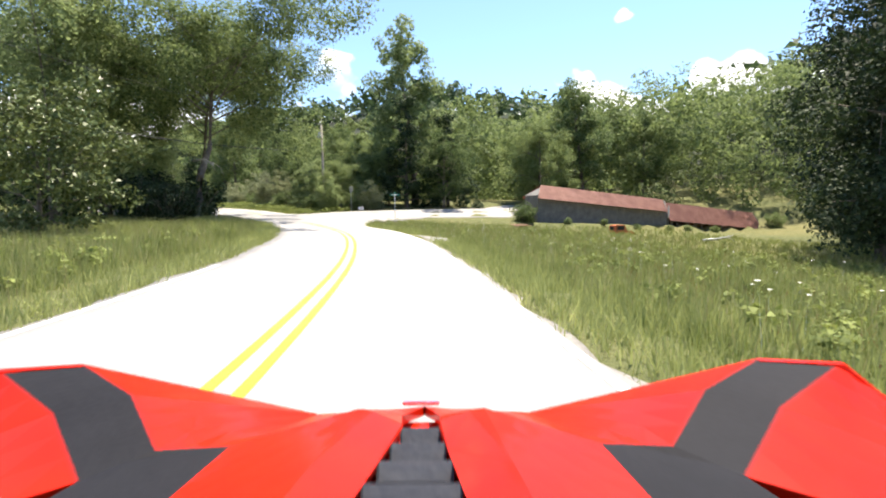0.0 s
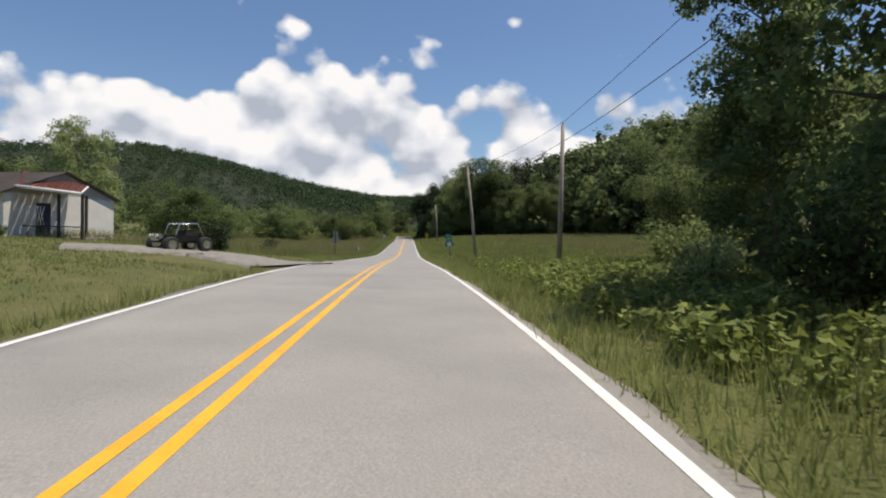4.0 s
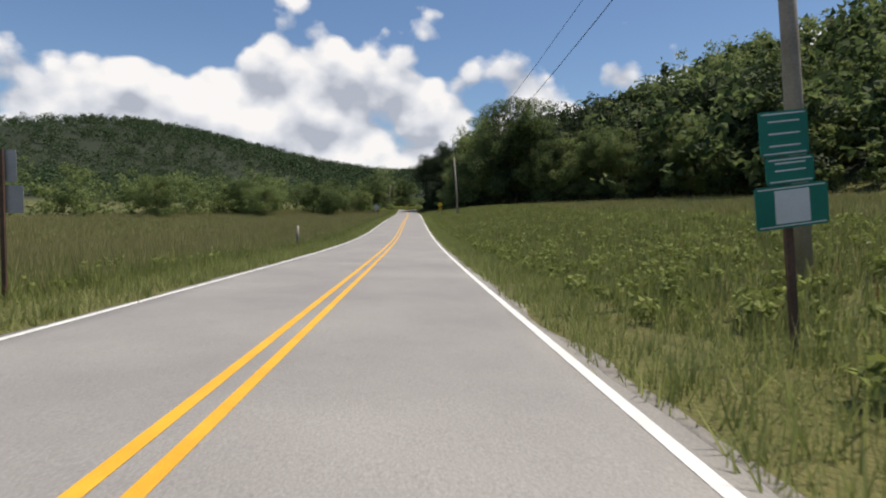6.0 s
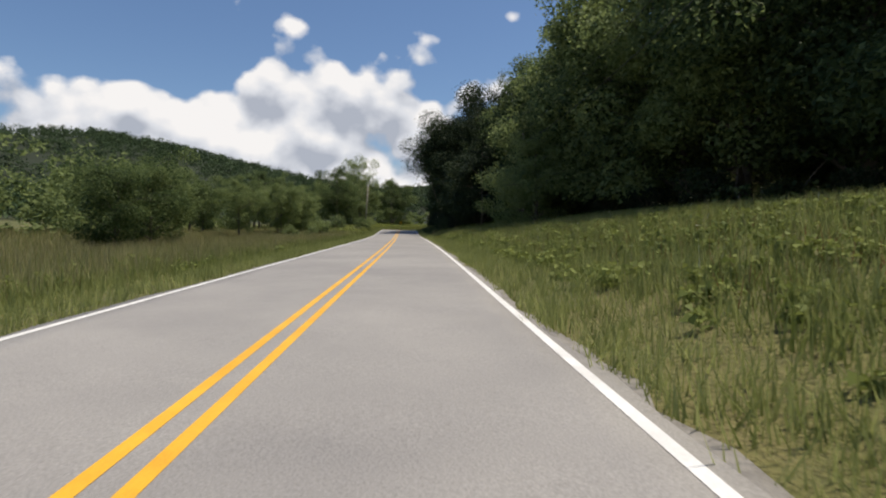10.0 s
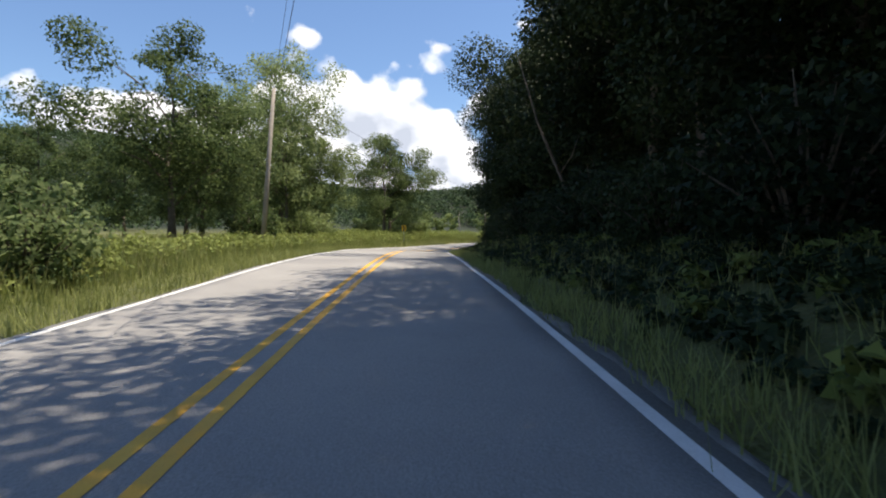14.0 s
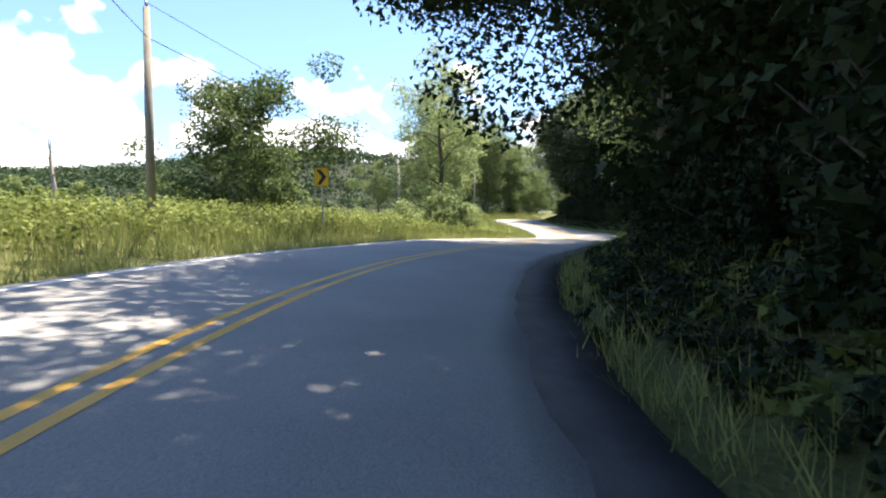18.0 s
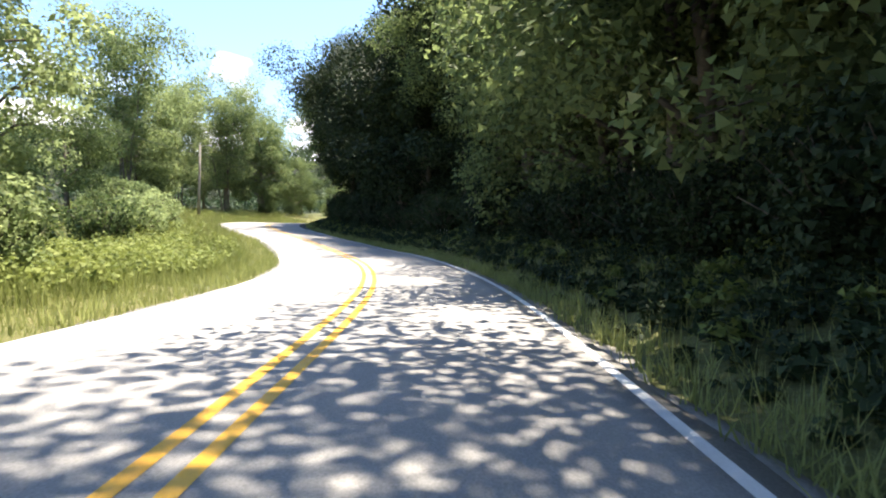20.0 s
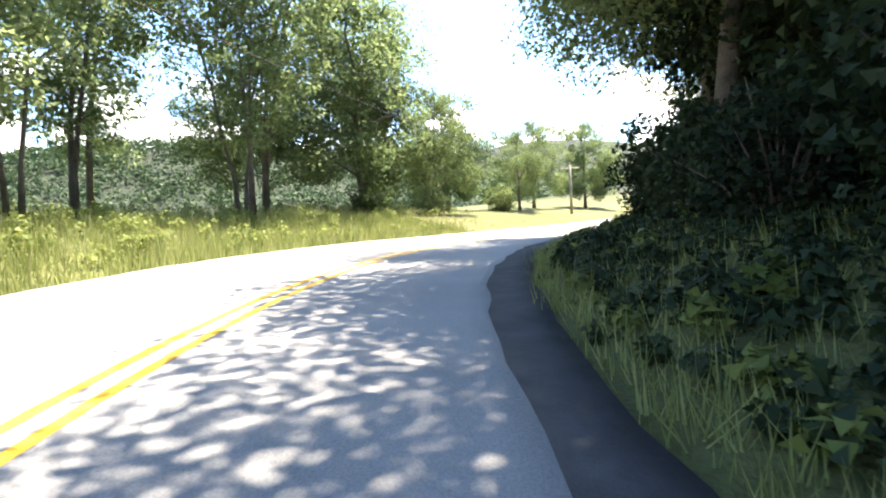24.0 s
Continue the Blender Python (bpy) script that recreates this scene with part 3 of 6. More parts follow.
plant("ash", "tree", "open-crowned ash tree beside the road", "tree", tree_shape(9, 12, 8.5, 0.16, 13000, 0.105, 14, gaps=0.08, puff=1.15), LEAF_OAK)
plant("bush", "shrub", "leafy green roadside shrub", "shrub", bush_shape(21, 3.4, 2.6, 2200, 0.10), LEAF_OAK, STEM)
plant("light_bush", "shrub", "bright green roadside shrub", "shrub", bush_shape(22, 3.0, 2.2, 2200, 0.09), LEAF_LIGHT, STEM)
plant("silver", "shrub", "large silvery-leaved autumn olive shrub", "shrub", bush_shape(23, 6.4, 5.6, 13000, 0.085, True), LEAF_SILVER, STEM)
# shrub whose leaf colour holds the shade under the trees
plant("shade_bush", "shrub", "understorey shrub at the forest edge with shade-dark leaf colour", "shrub", bush_shape(24, 3.8, 3.0, 2600, 0.105), LEAF_SHADED, STEM)
plant("box", "shrub", "dark clipped evergreen shrub on the lawn", "shrub", bush_shape(25, 2.2, 2.2, 2000, 0.07), LEAF_PINE, STEM)
plant("magnolia", "tree", "glossy magnolia tree with foliage down to the grass", "tree", tree_shape(17, 8.5, 7.5, 0.02, 6500, 0.16, 16, "tall", puff=1.2), LEAF_MAG)


def wood(name, label, spots, leaves, size, mat, seed, wide=7.0, tall=14.0, low=0.1):
    """Many crowns joined, too far or too dense to be told apart."""
    rng = np.random.default_rng(seed)
    xs, ys = np.array([q[0] for q in spots]), np.array([q[1] for q in spots])
    zs, out = land(xs, ys), []
    for (x, y, k), z in zip(spots, zs):
        n = 9
        h = rng.uniform(low, 1.0, n)
        r = wide * k * 0.30 * (1.15 - h * 0.7)
        cl = np.stack([x + rng.normal(0, 1, n) * r, y + rng.normal(0, 1, n) * r, z + tall * k * h * 0.92, wide * k * rng.uniform(0.16, 0.30, n)], 1)
        out.append(leaf_cloud(rng, cl, leaves, size, 0.6, 3))
    return tagged(part_of(name, sheet(name, np.concatenate(out), 3), mat), label, "woods", kind="stuff")


# ---- woods ----
_r = random.Random(5)
rng = np.random.default_rng(9)
EDGE = "trees along the forest edge"
_fe = np.array([(205, 48), (222, 36), (236, 28), (250, 19), (262, 17.0), (280, 16.0), (292, 15.8), (304, 13.4), (320, 12.6), (334, 12.4), (345, 10.6), (356, 9.0), (366, 8.6), (400, 8.4), (415, 9.0), (430, 9.2), (445, 8.8), (456, 11.0), (480, 11.5), (520, 9.5)], float)
edge_off = lambda s: float(np.interp(s, _fe[:, 0], _fe[:, 1]))
s = 206.0
while s < 505:
    # dark leaves paint the shaded stretches, lighter ones those that catch the light
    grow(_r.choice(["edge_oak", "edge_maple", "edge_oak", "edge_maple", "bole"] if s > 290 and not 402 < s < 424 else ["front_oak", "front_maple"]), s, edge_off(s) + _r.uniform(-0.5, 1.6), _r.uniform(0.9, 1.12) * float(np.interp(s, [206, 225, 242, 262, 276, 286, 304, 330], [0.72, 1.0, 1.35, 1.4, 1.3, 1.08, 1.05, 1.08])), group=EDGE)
    s += _r.uniform(3.8, 5.6)
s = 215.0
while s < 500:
    grow("shade_bush", s, max(6.5, edge_off(s) - 3.0) + _r.uniform(-0.4, 0.6), _r.uniform(0.6, 1.0))
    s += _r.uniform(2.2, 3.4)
# row of young trees added to keep sun off the verge
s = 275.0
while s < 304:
    grow("edge_maple", s, 9.2 + _r.uniform(-0.4, 0.6), _r.uniform(0.58, 0.72), turn=s * 37, label="low leafy young tree added to shade the forest verge", group=EDGE)
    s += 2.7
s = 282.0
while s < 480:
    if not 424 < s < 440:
        grow("shade_bush", s, 6.4 + _r.uniform(-0.2, 0.8), _r.uniform(0.6, 0.9))
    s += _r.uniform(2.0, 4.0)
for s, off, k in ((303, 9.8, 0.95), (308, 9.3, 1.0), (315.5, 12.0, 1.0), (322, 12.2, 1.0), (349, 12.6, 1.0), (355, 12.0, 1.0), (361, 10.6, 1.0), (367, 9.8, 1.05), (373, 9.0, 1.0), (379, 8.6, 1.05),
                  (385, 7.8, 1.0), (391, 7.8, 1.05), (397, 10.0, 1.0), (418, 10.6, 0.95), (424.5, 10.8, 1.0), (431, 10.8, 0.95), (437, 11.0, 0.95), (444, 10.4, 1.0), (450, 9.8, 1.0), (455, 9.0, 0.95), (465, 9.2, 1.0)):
    # lighter-leaved copies stand where the crowns show sunlit
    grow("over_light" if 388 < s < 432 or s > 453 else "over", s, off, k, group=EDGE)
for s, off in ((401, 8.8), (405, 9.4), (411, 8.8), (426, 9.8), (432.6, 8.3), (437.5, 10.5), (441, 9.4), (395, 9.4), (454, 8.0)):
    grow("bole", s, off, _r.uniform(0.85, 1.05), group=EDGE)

# sunlight on this part of the edge is given by paler leaves
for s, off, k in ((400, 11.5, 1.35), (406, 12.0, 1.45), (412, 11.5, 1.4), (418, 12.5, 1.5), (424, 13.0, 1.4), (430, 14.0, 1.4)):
    grow("lime", s, off, k, label="tall tree at the forest edge with sunlit leaf colour", group=EDGE)

# extra trees added so that crowns above the view shade both lanes
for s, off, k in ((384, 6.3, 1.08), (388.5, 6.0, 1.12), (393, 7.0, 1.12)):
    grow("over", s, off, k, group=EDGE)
for s, off, k in ((463, 7.6, 0.95), (468.5, 7.8, 1.0), (474, 8.4, 1.0), (480, 9.5, 1.0)):
    grow("over_light", s, off, k, group=EDGE)
spots = []
for s in np.arange(200, 520, 4.2):
    for k in range(5):
        p = road(s + rng.uniform(-2.5, 2.5), min(edge_off(s) + 5.5 + k * 5.0 + rng.uniform(-2, 2), 52))
        if np.min((SX - p.x) ** 2 + (SY - p.y) ** 2) > (edge_off(s) + 2) ** 2 * 0.8:
            spots.append((p.x, p.y, rng.uniform(0.85, 1.25)))
# shade inside the forest comes from the dark leaf colour
wood("forest", "dense forest in shade-dark leaf colour on the slope above the road", spots, 900, 0.3, LEAF_SHADED, 1, 8, 15, 0.0)
# deeper in, on the slopes
spots = []
for s in np.arange(196, 520, 7.0):
    for k in range(9):
        p = road(s + rng.uniform(-3, 3), 42 + k * 7.5 + rng.uniform(-3, 3))
        if np.min((SX - p.x) ** 2 + (SY - p.y) ** 2) > 34 ** 2:
            spots.append((p.x, p.y, rng.uniform(0.85, 1.25)))
wood("forest", "closed forest canopy on the slopes behind the road", spots, 130, 0.9, LEAF_EDGE_LIT, 7, 10, 14, 0.2)
# wooded hill beyond the meadow, right of the straight
spots = []
for s in np.arange(70, 262, 4.6):
    lim = float(np.interp(s, [70, 100, 140, 170, 200, 226, 262], [60, 84, 76, 64, 52, 46, 50]))
    for k in range(8):
        p = road(s + rng.uniform(-3, 3), lim + k * 7 + rng.uniform(-3, 3))
        spots.append((p.x, p.y, rng.uniform(0.75, 1.3) * (0.8 if k == 0 else 1) * float(np.interp(s, [195, 215, 234], [0.62, 0.7, 1.0]))))
wood("forest", "mixed green forest on the hillside beyond the meadow", spots, 560, 0.38, LEAF_OAK, 2, 8, 15, 0.0)
# behind the barn
spots = []
for a in np.arange(-52, 6, 2.2):
    for k in range(6):
        d = float(np.interp(-a, [8, 14, 22, 30, 40, 52], [84, 86, 94, 108, 112, 100])) + k * 8 + rng.uniform(-4, 4) + (a > -8) * 4
        spots.append((d * math.sin(radians(-a)), d * math.cos(radians(-a)), rng.uniform(0.8, 1.2) * float(np.interp(-a, [6, 12, 18, 40], [1.0, 1.1, 1.3, 1.35]))))
wood("forest", "tall green forest behind the old barn", spots, 1000, 0.29, LEAF_OAK, 3, 8, 15, 0.0)
# tree line on the far side of the left meadow
spots = []
for s in np.arange(120, 330, 4.0):
    lim = float(np.interp(s, [120, 180, 230, 262, 290, 330], [-150, -120, -75, -52, -40, -34]))
    for k in range(3):
        p = road(s + rng.uniform(-2, 2), lim - k * 8 + rng.uniform(-3, 3))
        spots.append((p.x, p.y, rng.uniform(0.55, 0.95)))
for s in np.arange(415, 480, 3.0):
    for k in range(2):
        p = road(s, -62 - k * 9 + rng.uniform(-5, 5))
        spots.append((p.x, p.y, rng.uniform(0.35, 0.6)))
wood("tree_line", "line of mixed trees along the far edge of the meadow", spots, 420, 0.34, LEAF_OAK, 6, 9, 13, 0.0)
# far ridges: the one beyond the left meadow in finer leaves
ridge = {True: [], False: []}
for i, (cx, cy, ax, ay, turn, h) in enumerate(HILLS):
    for k in range(int(ax * ay / (25, 15, 26, 25, 25, 25, 90, 150)[i])):
        u, v = rng.uniform(-1.5, 1.5) * ax, rng.uniform(-1.5, 1.5) * ay
        c, sn = math.cos(radians(turn)), math.sin(radians(turn))
        x, y = cx + c * u - sn * v, cy + sn * u + c * v
        if np.min((SX - x) ** 2 + (SY - y) ** 2) > 105 ** 2:
            ridge[i == 0].append((x, y, rng.uniform(0.8, 1.3)))
random.Random(2).shuffle(ridge[False])
wood("far_woods", "wooded hill in summer green beyond the meadow", ridge[True], 90, 1.05, LEAF_FAR, 5, 15, 12, 0.05)
wood("far_woods", "far wooded ridges in summer green", ridge[False][:7500], 38, 1.7, LEAF_FAR, 4, 17, 12, 0.05)

plant("spread", "tree", "wide-spreading roadside oak with boughs over the road", "tree", tree_shape(18, 14.5, 17.5, 0.56, 32000, 0.115, 20, "round", 0.3, puff=0.95), LEAF_OAK)
# ---- single trees and shrubs ----
for key, x, y, k in (("lime", -25.5, 46.0, 1.3), ("locust", -24, 43, 1.35), ("airy", -32, 55, 1.25), ("locust", -34, 44, 1.35), ("locust", -24, 38, 1.35), ("magnolia", -15.5, 24, 0.82),
                     ("lime", -31, 34, 0.95), ("lime", -27, 53.5, 0.8), ("cedar", -2.8, 66.0, 1.1), ("cedar", 2.0, 69.5, 0.95), ("poplar", -2.0, 72, 1.3), ("maple", 1.5, 66.0, 0.72), ("oak", 14, 74, 0.8),
                     ("poplar", 22, 84, 1.05), ("oak", 32, 88, 1.0), ("maple", 14, 78, 1.0), ("edge_oak", 23.5, 25, 1.05), ("edge_maple", 27.3, 33, 1.2), ("edge_oak", 33, 41, 1.3), ("oak", 40, 50, 1.3), ("edge_maple", 46, 57, 1.3), ("edge_oak", 31, 27, 1.3), ("edge_oak", 40, 38, 1.4), ("oak", 53, 66, 1.0),
                     ("oak", 58, 76, 1.1), ("bush", 10, 60.5, 0.9), ("light_bush", 15.0, 62.4, 0.36), ("bush", 19.6, 64.5, 0.3), ("light_bush", 24.0, 66.6, 0.38), ("bush", 28.5, 68.4, 0.34), ("light_bush", 31.5, 70.2, 0.42), ("bush", 36.0, 72.6, 0.4), ("bush", 47.0, 78.5, 0.9),
                     ("lime", -90, 89, 1.02), ("round", -97, 83, 1.2), ("round", -79, 94, 0.8), ("maple", -104, 92, 0.8), ("bush", -68.4, 79.0, 0.36), ("bush", -71.6, 77.6, 0.3), ("box", -73.0, 76.8, 0.5), ("box", -74.6, 75.8, 0.5)):
    grow_at(key, x, y, k)
grow_at("spread", -21.4, 51.6, 1.15, turn=33, lean=11)
near_oak = grow_at("spread", -16.9, 42.2, 1.2, turn=62, lean=11)
for x, y, k in ((-18, 45, 1.3), (-20.5, 43, 1.4), (-19, 38, 1.2), (-22, 47, 1.4), (-23, 52.5, 1.2), (-25, 50, 1.4), (-16, 36.5, 1.0), (-26, 41, 1.4), (-21.5, 54, 0.9)):
    grow_at("shade_bush", x, y, k)
for key, s, off, k in (("silver", 72.8, 7.6, 0.85), ("silver", 84, 8.2, 0.62), ("silver", 79, 9.5, 0.8), ("silver", 58.9, 12.2, 0.62), ("lime", 60.4, 7.6, 0.36), ("lime", 63.4, 8.4, 0.46), ("round", 63.0, 10.6, 0.72),
                       ("lime", 66.6, 8.6, 0.42), ("round", 67.5, 11.5, 0.8), ("bush", 61.6, 6.6, 0.75), ("light_bush", 65, 6.9, 0.8), ("bush", 68.6, 7.2, 0.9), ("light_bush", 70, 6.6, 0.6), ("bush", 59.6, 10.6, 0.9),
                       ("bush", 88, 8.0, 0.9), ("poplar", 89.5, 11.0, 0.8), ("poplar", 98, 13.5, 0.72), ("oak", 101, 15, 0.7), ("oak", 84, 15, 0.75), ("maple", 78, 13.5, 0.75),
                       ("oak", 71, 15.5, 0.7), ("maple", 66, 15.5, 0.62), ("ash", 108, 16, 0.7), ("bush", 96, 9.5, 0.8), ("maple", 62, 17, 0.62), ("maple", 68, 20, 0.8),
                       ("oak", 76, 20, 0.8), ("light_bush", 91, 7.4, 0.6), ("bush", 76.5, 7.4, 0.8), ("cedar", 72.5, -9.4, 0.66),
                       ("box", 113, -9.5, 1.0), ("box", 124, -9.0, 0.7), ("box", 119, -14, 0.6),
                       ("round", 245, -30, 0.9), ("round", 278, -25, 1.05), ("round", 267, -41, 1.15), ("round", 261, -37, 0.9), ("front_maple", 258.5, 10.6, 0.6), ("front_maple", 263, 11.4, 0.5), ("round", 256, -18, 0.75), ("round", 262.5, -18.5, 0.85), ("round", 236, -48, 1.1), ("maple", 286, -13.5, 0.6), ("ash", 291, -15, 0.6), ("ash", 297, -14, 0.6),
                       ("maple", 281, -17, 0.55), ("light_bush", 279, -11, 0.7), ("light_bush", 283, -9.5, 0.6), ("maple", 290, -12, 0.5), ("bush", 286, -9.0, 0.9),
                       ("light_bush", 304, -12, 1.2), ("light_bush", 312, -6.0, 1.05), ("light_bush", 306, -9.5, 1.2), ("bush", 300, -14, 1.0), ("ash", 334, -12.9, 1.15), ("maple", 318, -17, 0.55), 
                       ("ash", 337, -12.5, 0.9), ("locust", 342, -12.5, 0.95), ("airy", 346.5, -10.5, 1.2), ("ash", 350, -12.5, 1.15), ("maple", 355, -12.5, 0.95), ("bush", 347, -9.5, 1.2), ("bush", 338, -9.5, 1.2), ("light_bush", 352, -10, 1.3), ("bush", 344, -11, 1.0), ("bush", 351, -12, 1.1),
                       ("ash", 356, -17, 0.9), ("maple", 348, -20, 0.9), ("maple", 370, -13.2, 1.05), ("ash", 367, -11.4, 1.15), ("bush", 372, -10.5, 1.1), ("bush", 364, -12, 0.9), ("round", 392, -14, 1.0), ("bush", 390, -11, 1.2),
                       ("birch", 408.5, -9.4, 1.0), ("birch", 413, -10.5, 0.8), ("light_bush", 403, -8.0, 1.2), ("light_bush", 407, -7.5, 1.0), ("light_bush", 405, -9.4, 1.6), ("light_bush", 399, -8.6, 0.9), ("bush", 410, -9, 1.1), ("light_bush", 404.5, -14.5, 0.9),
                       ("ash", 440, -13.5, 0.85), ("light_bush", 433, -8.8, 1.2), ("light_bush", 440, -9.5, 1.2), ("light_bush", 430, -9.5, 1.2), ("light_bush", 437, -8.5, 1.1), ("bush", 426, -10.5, 1.1), ("light_bush", 447, -13, 0.9),
                       ("locust", 453, -12.6, 1.5), ("ash", 450, -20, 0.7), ("lime", 457.5, -13.4, 1.0), ("ash", 462, -17, 1.1), ("light_bush", 452, -10.4, 1.3), ("bush", 456, -11, 1.2), ("bush", 449, -10.6, 1.1),
                       ("locust", 462, -12.2, 1.2), ("airy", 466.5, -16, 1.2), ("locust", 470.5, -10.8, 1.35), ("airy", 475, -14.5, 1.3), ("lime", 480.5, -12, 1.2), ("locust", 484, -14, 1.25), ("ash", 488.5, -11.5, 0.85), ("lime", 494, -14, 0.8),
                       ("ash", 501, -10.8, 0.7), ("ash", 507, -12.5, 0.85), ("lime", 514, -10, 0.8), ("bush", 479, -10.5, 0.9), ("light_bush", 486, -10.5, 1.0), ("bush", 497, -10.5, 1.0), ("airy", 470, -21, 1.1), ("ash", 478, -20, 1.0), ("locust", 490, -19, 1.1),
                       ("light_bush", 310, -26, 1.2), ("ash", 317, -24, 0.9), ("maple", 325, -27, 0.85), ("oak", 333, -26, 0.7), ("maple", 343, -28, 0.8), ("ash", 302, -30, 0.85), ("maple", 352, -30, 0.8), ("round", 296, -26, 0.9), ("light_bush", 444, -10.5, 1.3), ("light_bush", 449, -11, 1.2)):
    grow(key, s, off, k)

def dead_limb(tree):
    """A bare bleached bough under the crown, 4 m up."""
    inv = tree.matrix_world.inverted()
    a = Vector((-16.9, 42.2, ground_at(-16.9, 42.2) + 4.6))
    b = Vector((-14.2, 39.2, a.z - 0.6))
    bm = bmesh.new()
    tube(bm, [inv @ q for q in (a, a.lerp(b, 0.6) + Vector((0, 0, 0.35)), b)], [0.06, 0.035, 0.012], 6)
    rr = random.Random(4)
    for k in (0.45, 0.55, 0.65, 0.75, 0.85, 0.95):
        p = a.lerp(b, k) + Vector((0, 0, 0.25))
        q = p + Vector((rr.uniform(0.2, 0.7), rr.uniform(-0.4, 0.4), -rr.uniform(0.4, 1.1)))
        tube(bm, [inv @ p, inv @ (p.lerp(q, 0.5) + Vector((0.15, 0, 0.1))), inv @ q], [0.022, 0.015, 0.005], 5)
    part("dead_limb", bm, POLE_WOOD, tree, "bare bleached dead limb")


dead_limb(near_oak)

# ---- side road and drives ----
def ribbon(name, pts, widths, mat, label, category, up=0.15):
    pts = [Vector((*p, 0)) for p in pts]
    n, rows = 14, []
    for i in range(len(pts) - 1):
        for k in range(n if i < len(pts) - 2 else n + 1):
            u = k / n
            p, w = pts[i].lerp(pts[i + 1], u), widths[i] * (1 - u) + widths[i + 1] * u
            a, c = (pts[i + 1] - pts[i]).normalized(), pts[min(i + 2, len(pts) - 1)] - pts[min(i + 1, len(pts) - 2)]
            d = a.lerp(c.normalized(), u * 0.5).normalized()
            nrm = Vector((d.y, -d.x, 0))
            rows.append([p + nrm * (w * (min(max(k2, 1), 7) / 6 - 4 / 6) + (-0.25 if k2 == 0 else 0.25 if k2 == 8 else 0)) for k2 in range(9)])
    xy = np.array([[(q.x, q.y) for q in r] for r in rows])
    z = land(xy[..., 0], xy[..., 1]).reshape(xy.shape[:2]) + up
    z += 0.07 * np.clip((np.arange(len(z)) - 5) / 12, 0, 1)[:, None]
    z[:, 0] -= 0.4
    z[:, -1] -= 0.4
    return tagged(part_of(name, grid_mesh(name, np.dstack([xy, z])), mat), label, category, kind="structure")


NEAR_SIDE = ([2.6, 3, 5, 7.2, 12, 18, 40], [38, 39, 45.2, 48.2, 50.8, 52, 53])     # where the side road's edges lie, by distance from the centre line
FAR_SIDE = ([2.6, 3, 6, 10, 18, 40], [61, 60.5, 58.6, 57, 56, 58])


def side_road():
    rows = []
    for off in (2.6, 2.8, 3.0, 3.3, 3.7, 4.2, 5, 6, 7, 8, 9, 10, 12, 14, 16, 19, 22, 26, 30, 36):
        a, b = np.interp(off, *NEAR_SIDE), np.interp(off, *FAR_SIDE)
        row = [road(a + (b - a) * k / 12, off) for k in range(13)]
        lift = 0.06 + 0.05 * min(1, max(0, (off - 3) / 3))
        z = land([p.x for p in row], [p.y for p in row]) + lift
        row = [(p.x, p.y, float(h)) for p, h in zip(row, z)]
        rows.append([(*row[0][:2], row[0][2] - 0.3)] + row + [(*row[-1][:2], row[-1][2] - 0.3)])
    me = grid_mesh("side_road", np.array(rows))
    tagged(part_of("side_road", me, ASPHALT), "grey asphalt side road joining at the bend", "road", kind="structure")


side_road()
_a, _b = road(63.5, -2.4), road(67, -9)
ribbon("driveway", [(_a.x, _a.y), (_b.x, _b.y), (-36, 62), (-44, 68)], [11.0, 6.0, 4.0, 4.0], ASPHALT, "pale asphalt driveway leading to the house", "driveway", 0.066)
_a, _b = road(104.5, -3.3), road(106, -8)
ribbon("driveway", [(_a.x, _a.y), (_b.x, _b.y), (-56, 79)], [7.0, 4.5, 3.2], GRAVEL, "pale gravel drive beside the lawn", "driveway", 0.066)


GRAVEL_IN = ([23.5, 28, 32], [3.25, 3.3, 4.6])      # edges of the pull-off along the road
GRAVEL_OUT = ([23.5, 25, 28, 30, 32], [3.5, 4.6, 5.6, 5.9, 4.9])


def pull_off():
    rows = []
    for i in range(25):
        s = 23.5 + 8.5 * i / 24
        a, b = np.interp(s, *GRAVEL_IN) + 0.05 * math.sin(i * 1.7), np.interp(s, *GRAVEL_OUT) + 0.2 * math.sin(i * 2.1)
        rows.append([tuple(road(s, a + max(0.2, b - a) * k / 8)) for k in range(9)])
    pts = np.array(rows)
    z = land(pts[..., 0], pts[..., 1]).reshape(pts.shape[:2])
    u, v = np.linspace(-1, 1, 25)[:, None], np.linspace(0, 1, 9)[None, :]
    pts[..., 2] = z + 0.075 - 0.12 * np.abs(u) ** 6 - 0.12 * np.abs(2 * v - 1) ** 6
    tagged(part_of("gravel_patch", grid_mesh("gravel_patch", pts), GRAVEL), "bare gravel pull-off beside the road", "gravel", kind="structure")


pull_off()
# stop bar of the side road
_p0, _p1 = Vector((-9.9, 57.2, 0)), Vector((-7.3, 54.3, 0))


def bar_between(name, a, b, wide, mat, label):
    d = (b - a).normalized()
    nrm = Vector((d.y, -d.x, 0)) * wide / 2
    v = [a - nrm, a + nrm, b + nrm, b - nrm]
    zz = [ground_at(q.x, q.y) + 0.15 for q in v]
    me = raw(name, [(q.x, q.y, z) for q, z in zip(v, zz)], [(0, 1, 2, 3)])
    return tagged(part_of(name, me, mat), label, "road marking", kind="structure")


bar_between("stop_line", _p0, _p1, 0.3, WHITE_LINE, "broad white stop line on the side road")


for _m in (TAR, DARK_ASPHALT):
    _m.node_tree.nodes["Principled BSDF"].inputs["Specular IOR Level"].default_value = 0.08


